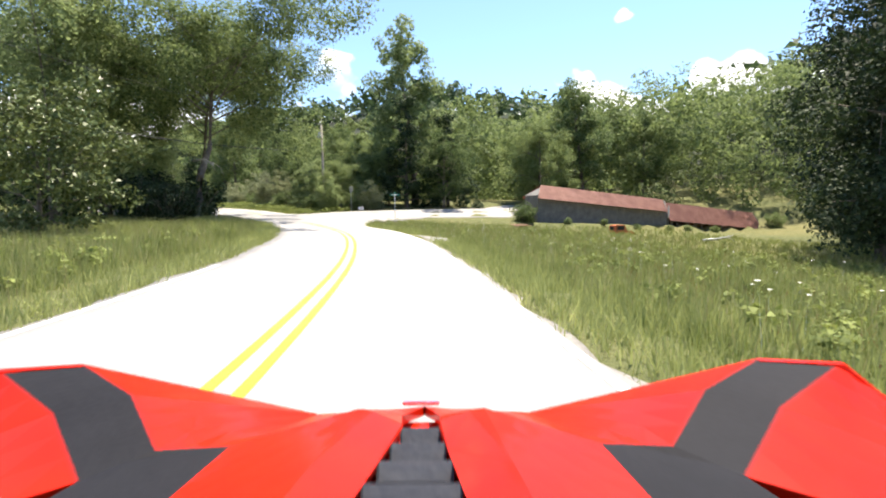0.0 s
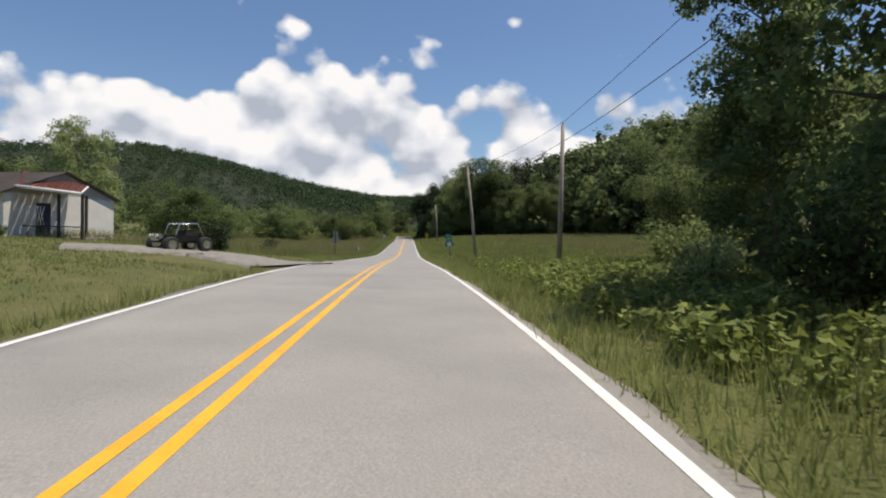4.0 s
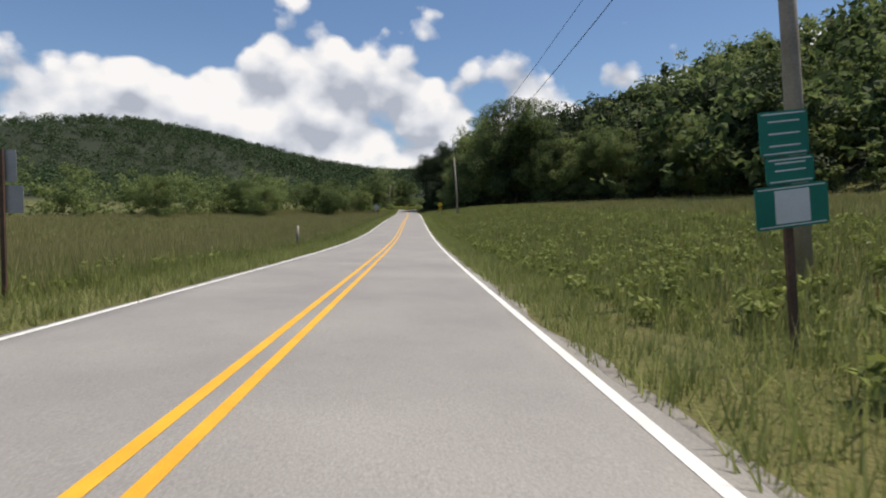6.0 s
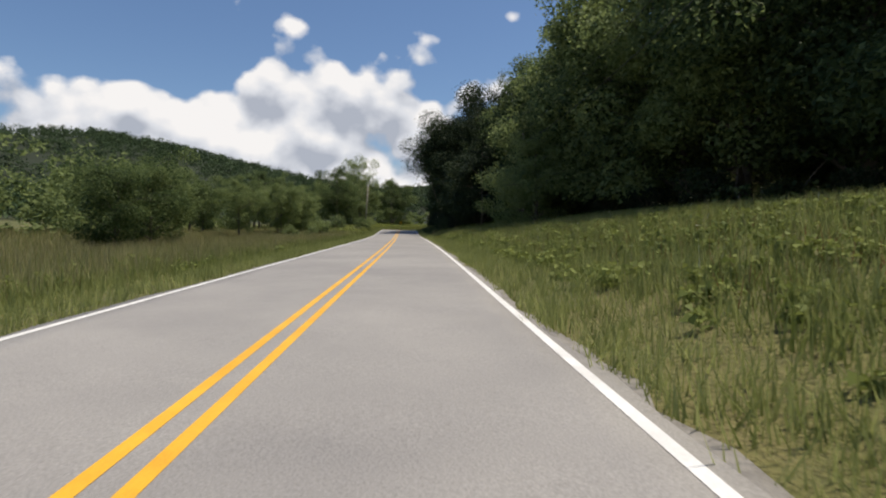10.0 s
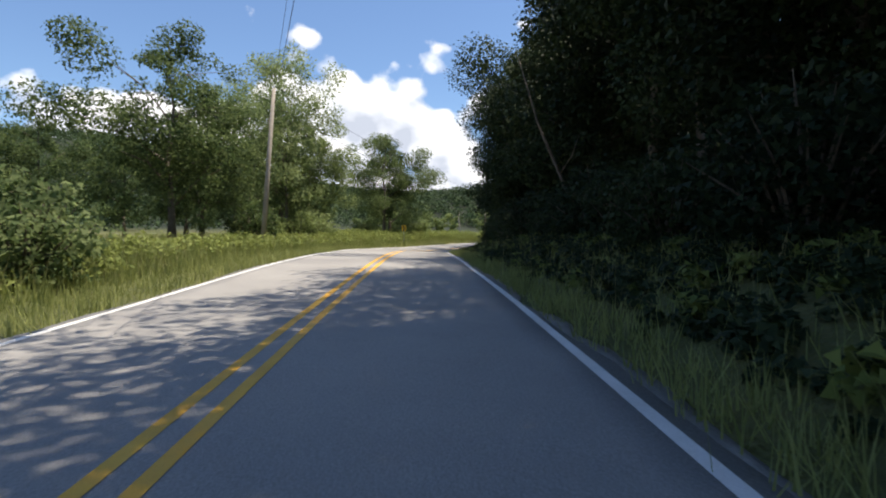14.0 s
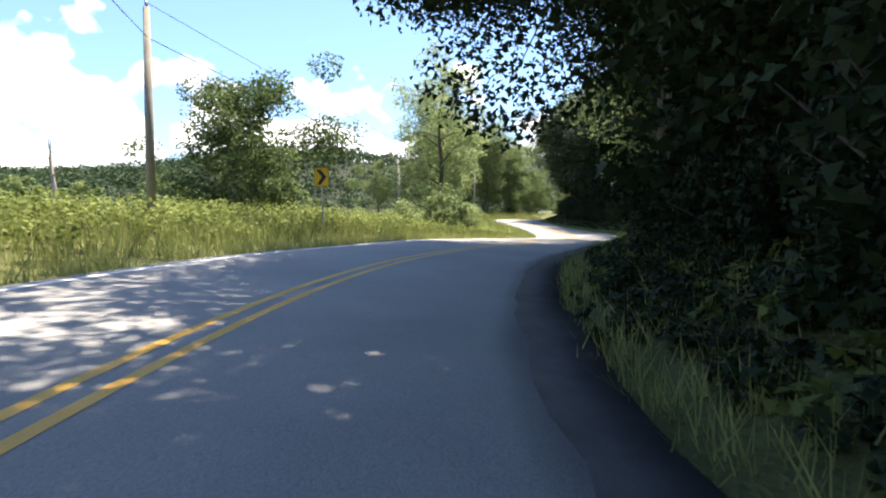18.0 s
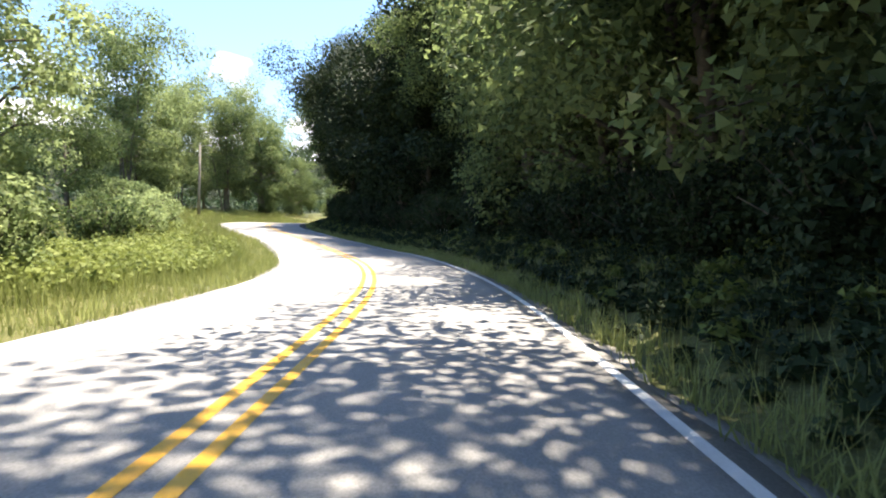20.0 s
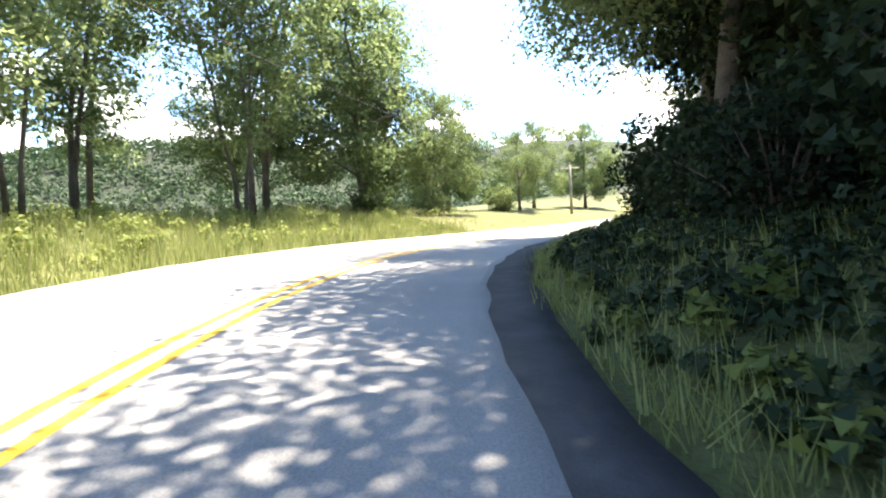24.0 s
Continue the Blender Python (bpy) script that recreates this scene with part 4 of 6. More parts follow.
# cracks and mends in the asphalt
def crack(s0, o0, s1, o1, wide=0.03):
    n = 16
    rr = random.Random(int(s0 * 10 + o1 * 7))
    mid = [(s0 + (s1 - s0) * i / n + rr.uniform(-0.06, 0.06), o0 + (o1 - o0) * i / n + rr.uniform(-0.06, 0.06)) for i in range(n + 1)]
    pts = np.array([[tuple(road(s, o - wide / 2, 0.003)), tuple(road(s + wide, o + wide / 2, 0.003))] for s, o in mid])
    tagged(part_of("tar_seam", grid_mesh("tar_seam", pts, False), TAR), "thin dark tar seam across the asphalt", "crack", kind="structure")


for q in ((345, -2.3, 372, -2.5), (146, 0.6, 146.6, 1.9), (120, -2.2, 120.4, -0.6), (188, -1.5, 188.5, 0.3), (32, -2.0, 32.6, -0.4)):
    crack(*q)


# ---- grass ----
def blades(rng, n, where, tall, wide, lean=0.35, per=5):
    """n tufts at where(n) -> s, off arrays; blades as slim triangles."""
    s, off = where(n)
    x = np.interp(s, RS, RX) + np.cos(np.interp(s, RS, RH)) * off
    y = np.interp(s, RS, RY) + np.sin(np.interp(s, RS, RH)) * off
    near = near_road(x, y)
    keep = near > 3.14
    bare = (off > 0) & (off < 40) & (s > np.interp(off, *NEAR_SIDE)) & (s < np.interp(off, *FAR_SIDE)) | (s > 57) & (s < 69.5) & (off < 0) & (off > -10) | (s > 99) & (s < 108) & (off < 0) & (off > -8) | (off > np.interp(s, *GRAVEL_IN)) & (off < np.interp(s, *GRAVEL_OUT)) & (s > 23.5) & (s < 32) & (rng.uniform(0, 1, n) < 0.985)
    bare |= (off > 0) & (off < 3.55) & ((s > 354) & (s < 392) | (s > 441) & (s < 468))
    # grass is thinned under the forest edge so the shade-dark undergrowth shows
    bare |= (s > 285) & (s < 475) & (off > 3.9) & (rng.uniform(0, 1, n) < 0.72)
    if tall > 0.25:
        bare |= (s > 66) & (s < 114) & (off < -3.45)
    x, y, off = x[keep & ~bare], y[keep & ~bare], off[keep & ~bare]
    z = land(x, y) + 0.01
    x, y, z = np.repeat(x, per), np.repeat(y, per), np.repeat(z, per)
    m = len(x)
    x, y = x + rng.normal(0, 0.10, m), y + rng.normal(0, 0.10, m)
    a, h = rng.uniform(0, 6.283, m), tall * rng.uniform(0.45, 1.25, m)
    w = wide * rng.uniform(0.6, 1.4, m)
    l = lean * h * np.abs(rng.normal(0, 1, m))
    b = rng.uniform(0, 6.283, m)
    p0 = np.stack([x - np.cos(a) * w / 2, y - np.sin(a) * w / 2, z], 1)
    p1 = np.stack([x + np.cos(a) * w / 2, y + np.sin(a) * w / 2, z], 1)
    p2 = np.stack([x + np.cos(b) * l, y + np.sin(b) * l, z + h], 1)
    return np.stack([p0, p1, p2], 1).reshape(-1, 3)


def band(rng, s0, s1, a, b, toward=1.0):
    def where(n):
        u = rng.uniform(0, 1, n) ** toward
        return rng.uniform(s0, s1, n), a + (b - a) * u
    return where


def meadow(name, label, mat, seed, rows):
    rng = np.random.default_rng(seed)
    tri = np.concatenate([blades(rng, n, band(rng, s0, s1, a, b, k), tall, wide, lean, per) for s0, s1, a, b, k, n, tall, wide, lean, per in rows])
    return tagged(part_of(name, sheet(name, tri, 3), mat), label, "grass", kind="stuff")


meadow("verge_grass", "thick short green grass along the road edge", GRASS, 31, [
    (-20, 480, 3.22, 6.4, 1.1, 36000, 0.34, 0.019, 0.45, 8), (-20, 480, -3.22, -8.0, 1.3, 34000, 0.32, 0.019, 0.45, 8)])
meadow("grass_undergrowth", "dense low grass covering the roadside soil", GRASS, 35, [
    (-20, 480, 5.5, 10, 1.1, 15000, 0.2, 0.03, 0.6, 5), (0, 48, 9, 24, 1.0, 9000, 0.22, 0.04, 0.6, 5)])
meadow("meadow_grass", "tall meadow grass on both sides of the road", GRASS, 32, [
    (-10, 60, -4.6, -14, 1.0, 11000, 0.55, 0.022, 0.4, 6), (106, 300, -4.8, -14, 1.1, 17000, 0.5, 0.024, 0.4, 6), (106, 300, -14, -60, 1.2, 14000, 0.5, 0.07, 0.4, 4),
    (-10, 48, 4.4, 20, 1.1, 13000, 0.45, 0.025, 0.4, 6), (5, 48, 20, 45, 1.0, 4500, 0.45, 0.06, 0.4, 4), (100, 285, 4.6, 16, 1.0, 27000, 0.5, 0.026, 0.4, 6),
    (100, 250, 15, 60, 1.1, 15000, 0.5, 0.07, 0.4, 4), (290, 480, -4.4, -12, 1.1, 17000, 0.6, 0.024, 0.4, 6), (300, 480, -12, -40, 1.2, 5000, 0.5, 0.06, 0.4, 4),
    (60, 110, 4.4, 9, 1.0, 2500, 0.45, 0.026, 0.45, 5), (260, 470, 4.4, 8, 1.0, 6500, 0.28, 0.02, 0.6, 6)])
meadow("lawn_grass", "mown lawn grass in front of the house", GRASS, 33, [(66, 125, -4.0, -26, 1.0, 16000, 0.1, 0.03, 0.5, 5), (-5, 66, -14, -40, 1.0, 3500, 0.12, 0.05, 0.5, 4)])
meadow("seeding_grass", "straw-coloured seeding grass in the meadow", GRASS_DRY, 34, [
    (-10, 60, -4.4, -14, 1.0, 5500, 0.7, 0.013, 0.25, 3), (106, 300, -5.4, -20, 1.0, 34000, 0.76, 0.021, 0.25, 3), (110, 300, -18, -70, 1.1, 30000, 0.75, 0.048, 0.25, 3), (100, 260, 5, 24, 1.1, 9000, 0.62, 0.016, 0.25, 3), (120, 262, 20, 56, 1.0, 13000, 0.7, 0.035, 0.25, 3),
    (-10, 46, 4.8, 30, 1.2, 5500, 0.6, 0.016, 0.25, 3), (290, 400, -4.8, -11, 1.0, 3000, 0.8, 0.014, 0.25, 3), (420, 485, -4.8, -16, 1.2, 1800, 0.8, 0.016, 0.3, 4), (262, 345, 4.0, 7, 1.0, 900, 0.7, 0.012, 0.25, 3)])


meadow("rusty_weeds", "reddish-brown dock and sorrel stalks in the meadow", RUSTY, 36, [(118, 260, 5.2, 22, 1.0, 4200, 0.45, 0.02, 0.3, 4), (0, 46, 6, 22, 1.0, 1200, 0.4, 0.02, 0.3, 4)])


def weeds(name, label, mat, seed, rows, size=0.07):
    """Broad-leaved weeds, leaves round upright stalks."""
    rng = np.random.default_rng(seed)
    out = []
    for s0, s1, a, b, n, tall in rows:
        s, off = band(rng, s0, s1, a, b)(n)
        x = np.interp(s, RS, RX) + np.cos(np.interp(s, RS, RH)) * off
        y = np.interp(s, RS, RY) + np.sin(np.interp(s, RS, RH)) * off
        z = land(x, y)
        h = tall * rng.uniform(0.5, 1.2, n)
        cl = np.stack([x, y, z + h * 0.5, h * 0.5], 1)
        out.append(leaf_cloud(rng, cl, n * 34, size, 0.7, 3, 0.8))
    return tagged(part_of(name, sheet(name, np.concatenate(out), 3), mat), label, "weeds", kind="stuff")


weeds("roadside_weeds", "leafy green weeds on the roadside banks", WEED, 41, [
    (104, 265, 4.4, 18, 5200, 0.5), (58, 104, 4.3, 9.5, 1300, 0.7), (296, 390, -5.0, -9.5, 1000, 0.9), (415, 480, -5.4, -9.5, 260, 0.7), (388, 430, -4.8, -8.5, 420, 0.85),
    (4, 45, 5.5, 24, 800, 0.5), (120, 300, -5.0, -9, 350, 0.55), (0, 46, -5, -12, 250, 0.6), (340, 402, -7, -13, 1500, 1.15), (432, 490, -8.5, -14, 420, 0.9), (404, 432, -7, -12, 500, 1.1)])

# the verge's shade is put into the colour of these low plants
weeds("forest_undergrowth", "leafy ferns and creepers with the forest's shade in their colour", LEAF_SHADED, 43, [(285, 476, 4.0, 8.0, 6500, 0.42), (285, 476, 3.6, 6.0, 1200, 0.25)], 0.06)
weeds("forest_weeds", "scattered green weeds at the shaded road edge", WEED, 44, [(262, 470, 4.0, 7.0, 700, 0.45)])
FLOWER = surface("white_flower_heads", (0.62, 0.62, 0.55), (0.80, 0.80, 0.74), 20.0, 90.0, 0.8, bump=0)


def wild_flowers(seed, rows):
    """White umbels on thin stalks."""
    rng = np.random.default_rng(seed)
    out = []
    for s0, s1, a, b, n in rows:
        for i in range(n):
            p = place(rng.uniform(s0, s1), rng.uniform(min(a, b), max(a, b)))
            h, r = rng.uniform(0.5, 0.95), rng.uniform(0.03, 0.055)
            c = p + Vector((rng.normal(0, 0.05), rng.normal(0, 0.05), h))
            for k in range(7):
                u, v = 2 * math.pi * k / 7, 2 * math.pi * (k + 1) / 7
                out += [c, c + Vector((math.cos(u) * r, math.sin(u) * r, 0.015)), c + Vector((math.cos(v) * r, math.sin(v) * r, 0.012))]
            out += [p + Vector((0.004, 0, 0)), p - Vector((0.004, 0, 0)), c]
    tagged(part_of("wild_flowers", sheet("wild_flowers", np.array([tuple(q) for q in out]), 3), FLOWER), "white umbel wildflowers among the roadside grass", "flowers", kind="stuff")


wild_flowers(51, [(423, 437, 4.8, 6.2, 14), (2, 46, 5, 16, 150), (300, 345, -5.0, -8, 45), (110, 260, 5, 14, 90), (350, 395, -5.8, -9, 30)])

# ---- signs, posts and poles ----
GALV = surface("galvanised_steel", (0.30, 0.31, 0.32), (0.48, 0.49, 0.50), 6.0, 60.0, 0.45, 0.7, local=True)
SIGN_YELLOW = surface("yellow_sign_face", (0.80, 0.44, 0.006), (0.90, 0.54, 0.014), 1.5, 40.0, 0.4, bump=0)
SIGN_BACK = surface("bare_aluminium_sign_back", (0.30, 0.31, 0.32), (0.44, 0.45, 0.46), 2.0, 40.0, 0.45, 0.5, bump=0)
SIGN_GREEN = surface("green_sign_face", (0.004, 0.16, 0.12), (0.008, 0.22, 0.16), 1.5, 40.0, 0.4, bump=0)
SIGN_WHITE = surface("white_sign_face", (0.66, 0.66, 0.65), (0.80, 0.80, 0.79), 1.5, 40.0, 0.45, bump=0)
SIGN_BLACK = surface("black_sign_print", (0.010, 0.010, 0.011), (0.022, 0.022, 0.023), 3.0, 40.0, 0.5, bump=0)
RUSTY_POST = surface("rusty_sign_post", (0.06, 0.035, 0.025), (0.16, 0.09, 0.06), 5.0, 40.0, 0.85)
DARK = surface("dark_rubber", (0.012, 0.012, 0.013), (0.03, 0.03, 0.032), 6.0, 60.0, 0.7)


def prism(shape, y0, y1, bevel=0.0):
    """A flat shape given by (x, z) corners, between two depths."""
    bm = bmesh.new()
    a = [bm.verts.new((x, y0, z)) for x, z in shape]
    b = [bm.verts.new((x, y1, z)) for x, z in shape]
    bm.faces.new(a)
    bm.faces.new(b[::-1])
    for i in range(len(shape)):
        j = (i + 1) % len(shape)
        bm.faces.new((a[j], a[i], b[i], b[j]))
    bmesh.ops.recalc_face_normals(bm, faces=bm.faces)
    return bm


def rounded(w, h, cx=0.0, cz=0.0, r=0.03, n=4):
    out = []
    for sx, sz, a0 in ((1, 1, 0), (-1, 1, 90), (-1, -1, 180), (1, -1, 270)):
        for k in range(n + 1):
            a = radians(a0 + 90 * k / n)
            out.append((cx + sx * (w / 2 - r) + r * math.cos(a), cz + sz * (h / 2 - r) + r * math.sin(a)))
    return out


def diamond(half, r=0.04):
    c = half * math.sqrt(2)
    return [(x * math.cos(radians(45)) - z * math.sin(radians(45)), x * math.sin(radians(45)) + z * math.cos(radians(45))) for x, z in rounded(c, c, 0, 0, r)]


def moved(shape, dx, dz):
    return [(x + dx, z + dz) for x, z in shape]


def steel_post(root, top, wide=0.055, mat=None):
    part("post", B(-wide / 2, -wide * 0.3, -0.5, wide / 2, wide * 0.3, top), mat or GALV, root)


def words(text, size, x, y, z, mat, parent, label):
    cu = bpy.data.curves.new("lettering", "FONT")
    cu.body, cu.size, cu.align_x, cu.align_y, cu.extrude = text, size, "CENTER", "CENTER", 0.001
    tmp = new("lettering", cu)
    bpy.context.view_layer.update()
    me = bpy.data.meshes.new_from_object(tmp.evaluated_get(bpy.context.evaluated_depsgraph_get()))
    bpy.data.objects.remove(tmp)
    ob = part_of("lettering", me, mat, parent, label)
    ob.matrix_local = pose(x, y, z, 90, 0, 0)
    return ob


def stroke(pts, wide, y0, y1):
    """A bent band through (x, z) points."""
    pts = [Vector((p[0], p[1])) for p in pts]
    left, right = [], []
    for i, p in enumerate(pts):
        d = (pts[min(i + 1, len(pts) - 1)] - pts[max(i - 1, 0)]).normalized()
        nrm = Vector((-d.y, d.x)) * wide / 2
        left.append(tuple(p + nrm))
        right.append(tuple(p - nrm))
    bm = bmesh.new()
    for i in range(len(pts) - 1):
        q = [left[i], left[i + 1], right[i + 1], right[i]]
        a = [bm.verts.new((x, y0, z)) for x, z in q]
        b = [bm.verts.new((x, y1, z)) for x, z in q]
        bm.faces.new(a)
        bm.faces.new(b[::-1])
        for k in range(4):
            j = (k + 1) % 4
            bm.faces.new((a[j], a[k], b[k], b[j]))
    bmesh.ops.recalc_face_normals(bm, faces=bm.faces)
    return bm


def facing(s, turn=0.0):
    """Turn that makes -y face oncoming eyes of this lane."""
    return heading(s) + turn


def curve_warning():
    s, off = 216.0, 5.7
    sign = thing("curve_warning_sign", "yellow diamond winding-road warning sign on a steel post", "road sign", at=place(s, off), turn=facing(s, 3), lean=0.5)
    top = road(s).z + 3.05 - sign.matrix_world.translation.z
    steel_post(sign, top - 0.1)
    c = top - 0.47
    face = part("panel", prism(moved(diamond(0.47), 0, c), -0.045, -0.035), SIGN_YELLOW, sign, "yellow diamond panel with black border")
    edge = part("border", prism(moved(diamond(0.445, 0.03), 0, c), -0.0475, -0.0455), SIGN_BLACK, face)
    part("inner_face", prism(moved(diamond(0.42, 0.03), 0, c), -0.050, -0.048), SIGN_YELLOW, face)
    pts = [(0.04 + 0.10 * math.sin(k * 1.75 * math.pi) * (1 - 0.3 * k) - 0.03, c - 0.26 + 0.38 * k) for k in [i / 14 for i in range(15)]]
    part("arrow", stroke(pts, 0.075, -0.053, -0.051), SIGN_BLACK, face)
    part("arrow_head", prism([(pts[-1][0] - 0.10, c + 0.10), (pts[-1][0] + 0.10, c + 0.10), (pts[-1][0], c + 0.27)], -0.053, -0.051), SIGN_BLACK, face)
    plate = part("plate", prism(rounded(0.40, 0.44, 0, c - 0.72, 0.03), -0.045, -0.035), SIGN_YELLOW, sign, "yellow advisory speed plate")
    part("border", prism(rounded(0.375, 0.415, 0, c - 0.72, 0.025), -0.0475, -0.0455), SIGN_BLACK, plate)
    part("inner_face", prism(rounded(0.355, 0.395, 0, c - 0.72, 0.02), -0.050, -0.048), SIGN_YELLOW, plate)
    words("20", 0.27, 0, -0.052, c - 0.66, SIGN_BLACK, plate, "black numerals")
    words("M.P.H.", 0.095, 0, -0.052, c - 0.84, SIGN_BLACK, plate, "black letters")


curve_warning()


def sign_back():
    s, off = 204.0, -3.85
    sign = thing("diamond_sign", "back of a diamond road sign on a steel post", "road sign", at=place(s, off), turn=facing(s, 180 + 4), lean=-0.5)
    top = road(s).z + 2.65 - sign.matrix_world.translation.z
    steel_post(sign, top - 0.05)
    part("panel", prism(moved(diamond(0.45), 0, top - 0.45), -0.045, -0.035), SIGN_BACK, sign, "bare grey aluminium back")


sign_back()


def double_back():
    s, off = 133.0, -5.3
    sign = thing("route_sign", "backs of two stacked road signs on a dark post", "road sign", at=place(s, off), turn=facing(s, 180), lean=-1)
    top = road(s).z + 2.5 - sign.matrix_world.translation.z
    steel_post(sign, top - 0.02, 0.07, RUSTY_POST)
    part("panel", prism(rounded(0.42, 0.52, 0.0, top - 0.28), -0.05, -0.04), SIGN_BACK, sign, "bare grey aluminium back")
    part("panel", prism(rounded(0.62, 0.46, 0.0, top - 0.82), -0.05, -0.04), SIGN_BACK, sign, "bare grey aluminium back")


double_back()


def green_sign():
    s, off = 128.5, 5.1
    sign = thing("boundary_sign", "three stacked green roadside signs on a leaning rusty post", "road sign", at=place(s, off), turn=facing(s, 6), lean=-7)
    top = road(s).z + 2.35 - sign.matrix_world.translation.z
    steel_post(sign, top - 0.05, 0.075, RUSTY_POST)
    for w, h, dz, dx in ((0.50, 0.41, 0.21, -0.02), (0.50, 0.25, 0.55, 0.02), (0.76, 0.40, 0.885, 0.02)):
        pan = part("panel", prism(rounded(w, h, dx, top - dz), -0.05, -0.04), SIGN_GREEN, sign, "green reflective panel")
        part("border", stroke([(dx - w / 2 + 0.03, top - dz - h / 2 + 0.025), (dx + w / 2 - 0.03, top - dz - h / 2 + 0.025)], 0.012, -0.053, -0.051), SIGN_WHITE, pan)
        part("border", stroke([(dx - w / 2 + 0.03, top - dz + h / 2 - 0.025), (dx + w / 2 - 0.03, top - dz + h / 2 - 0.025)], 0.012, -0.053, -0.051), SIGN_WHITE, pan)
        if w > 0.7:
            part("sticker", prism(rounded(0.36, 0.31, dx, top - dz, 0.01), -0.054, -0.051), SIGN_WHITE, pan, "plain white sheet fixed over the sign")
        else:
            for k in range(2 if h < 0.4 else 3):
                zz = top - dz + h * 0.27 - k * h * 0.27
                part("text_bar", stroke([(dx - w * 0.32, zz), (dx + w * 0.32, zz)], 0.014, -0.053, -0.051), SIGN_WHITE, pan)


green_sign()


def chevron(s, off, top, turn):
    sign = thing("chevron_sign", "yellow chevron curve sign with a black arrow", "road sign", "curve chevrons", at=place(s, off), turn=turn)
    t = road(s).z + top - sign.matrix_world.translation.z
    steel_post(sign, t - 0.03)
    c = t - 0.33
    face = part("panel", prism(rounded(0.50, 0.66, 0, c, 0.03), -0.045, -0.035), SIGN_YELLOW, sign, "yellow reflective panel")
    part("border", prism(rounded(0.485, 0.645, 0, c, 0.025), -0.0475, -0.0455), SIGN_BLACK, face)
    part("inner_face", prism(rounded(0.465, 0.625, 0, c, 0.02), -0.050, -0.048), SIGN_YELLOW, face)
    part("chevron", prism([(-0.17, c + 0.26), (-0.02, c + 0.26), (0.18, c), (-0.02, c - 0.26), (-0.17, c - 0.26), (0.02, c)], -0.053, -0.051), SIGN_BLACK, face)


chevron(361.5, -5.3, 2.55, heading(345) + 5)
chevron(386, -5.2, 2.88, heading(368) + 2)


def street_sign():
    sign = thing("street_sign", "green street-name blades on a thin steel post", "road sign", at=(-2.9, 51.0, ground_at(-2.9, 51.0)), turn=15)
    top = 2.25 + road(48).z - sign.matrix_world.translation.z
    part("post", tube(bmesh.new(), [(0, 0, -0.4), (0, 0, top)], [0.03, 0.03], 8), GALV, sign)
    for turn in (0, 90):
        bl = part("blade", B(-0.42, -0.008, top - 0.16, 0.42, 0.008, top - 0.01, bevel=0.003), SIGN_GREEN, sign, "green blade")
        part("text_bar", B(-0.30, -0.012, top - 0.11, 0.28, -0.0085, top - 0.06), SIGN_WHITE, bl)
        bl.matrix_local = pose(0, 0, 0.17 * (turn > 0), 0, 0, turn)


street_sign()


def stop_back():
    x, y = -8.3, 60.6
    sign = thing("stop_sign", "grey back of an octagonal stop sign on a post", "road sign", at=(x, y, ground_at(x, y)), turn=135, lean=1.5)
    top = 2.95 + road(58).z - sign.matrix_world.translation.z
    steel_post(sign, top - 0.05, 0.06)
    part("panel", prism([(0.36 * math.cos(radians(22.5 + 45 * k)), top - 0.36 + 0.36 * math.sin(radians(22.5 + 45 * k))) for k in range(8)], -0.05, -0.04), SIGN_BACK, sign, "bare grey octagonal back")


stop_back()


def yard_sign(x, y, turn, size):
    sign = thing("yard_sign", "small white yard sign on two wire legs", "sign", at=(x, y, ground_at(x, y)), turn=turn)
    sign.matrix_world = sign.matrix_world @ Matrix.Scale(size, 4)
    for dx in (-0.2, 0.2):
        part("leg", tube(bmesh.new(), [(dx, 0, -0.15), (dx, 0, 0.35)], [0.006, 0.006], 6), GALV, sign)
    pan = part("panel", B(-0.33, -0.006, 0.28, 0.33, 0.006, 0.68, bevel=0.002), SIGN_WHITE, sign, "white plastic board")
    for k in range(3):
        part("text_bar", B(-0.24, -0.010, 0.57 - k * 0.11, 0.22, -0.0065, 0.61 - k * 0.11), SIGN_BLACK, pan)


yard_sign(-7.2, 60.0, 12, 0.8)


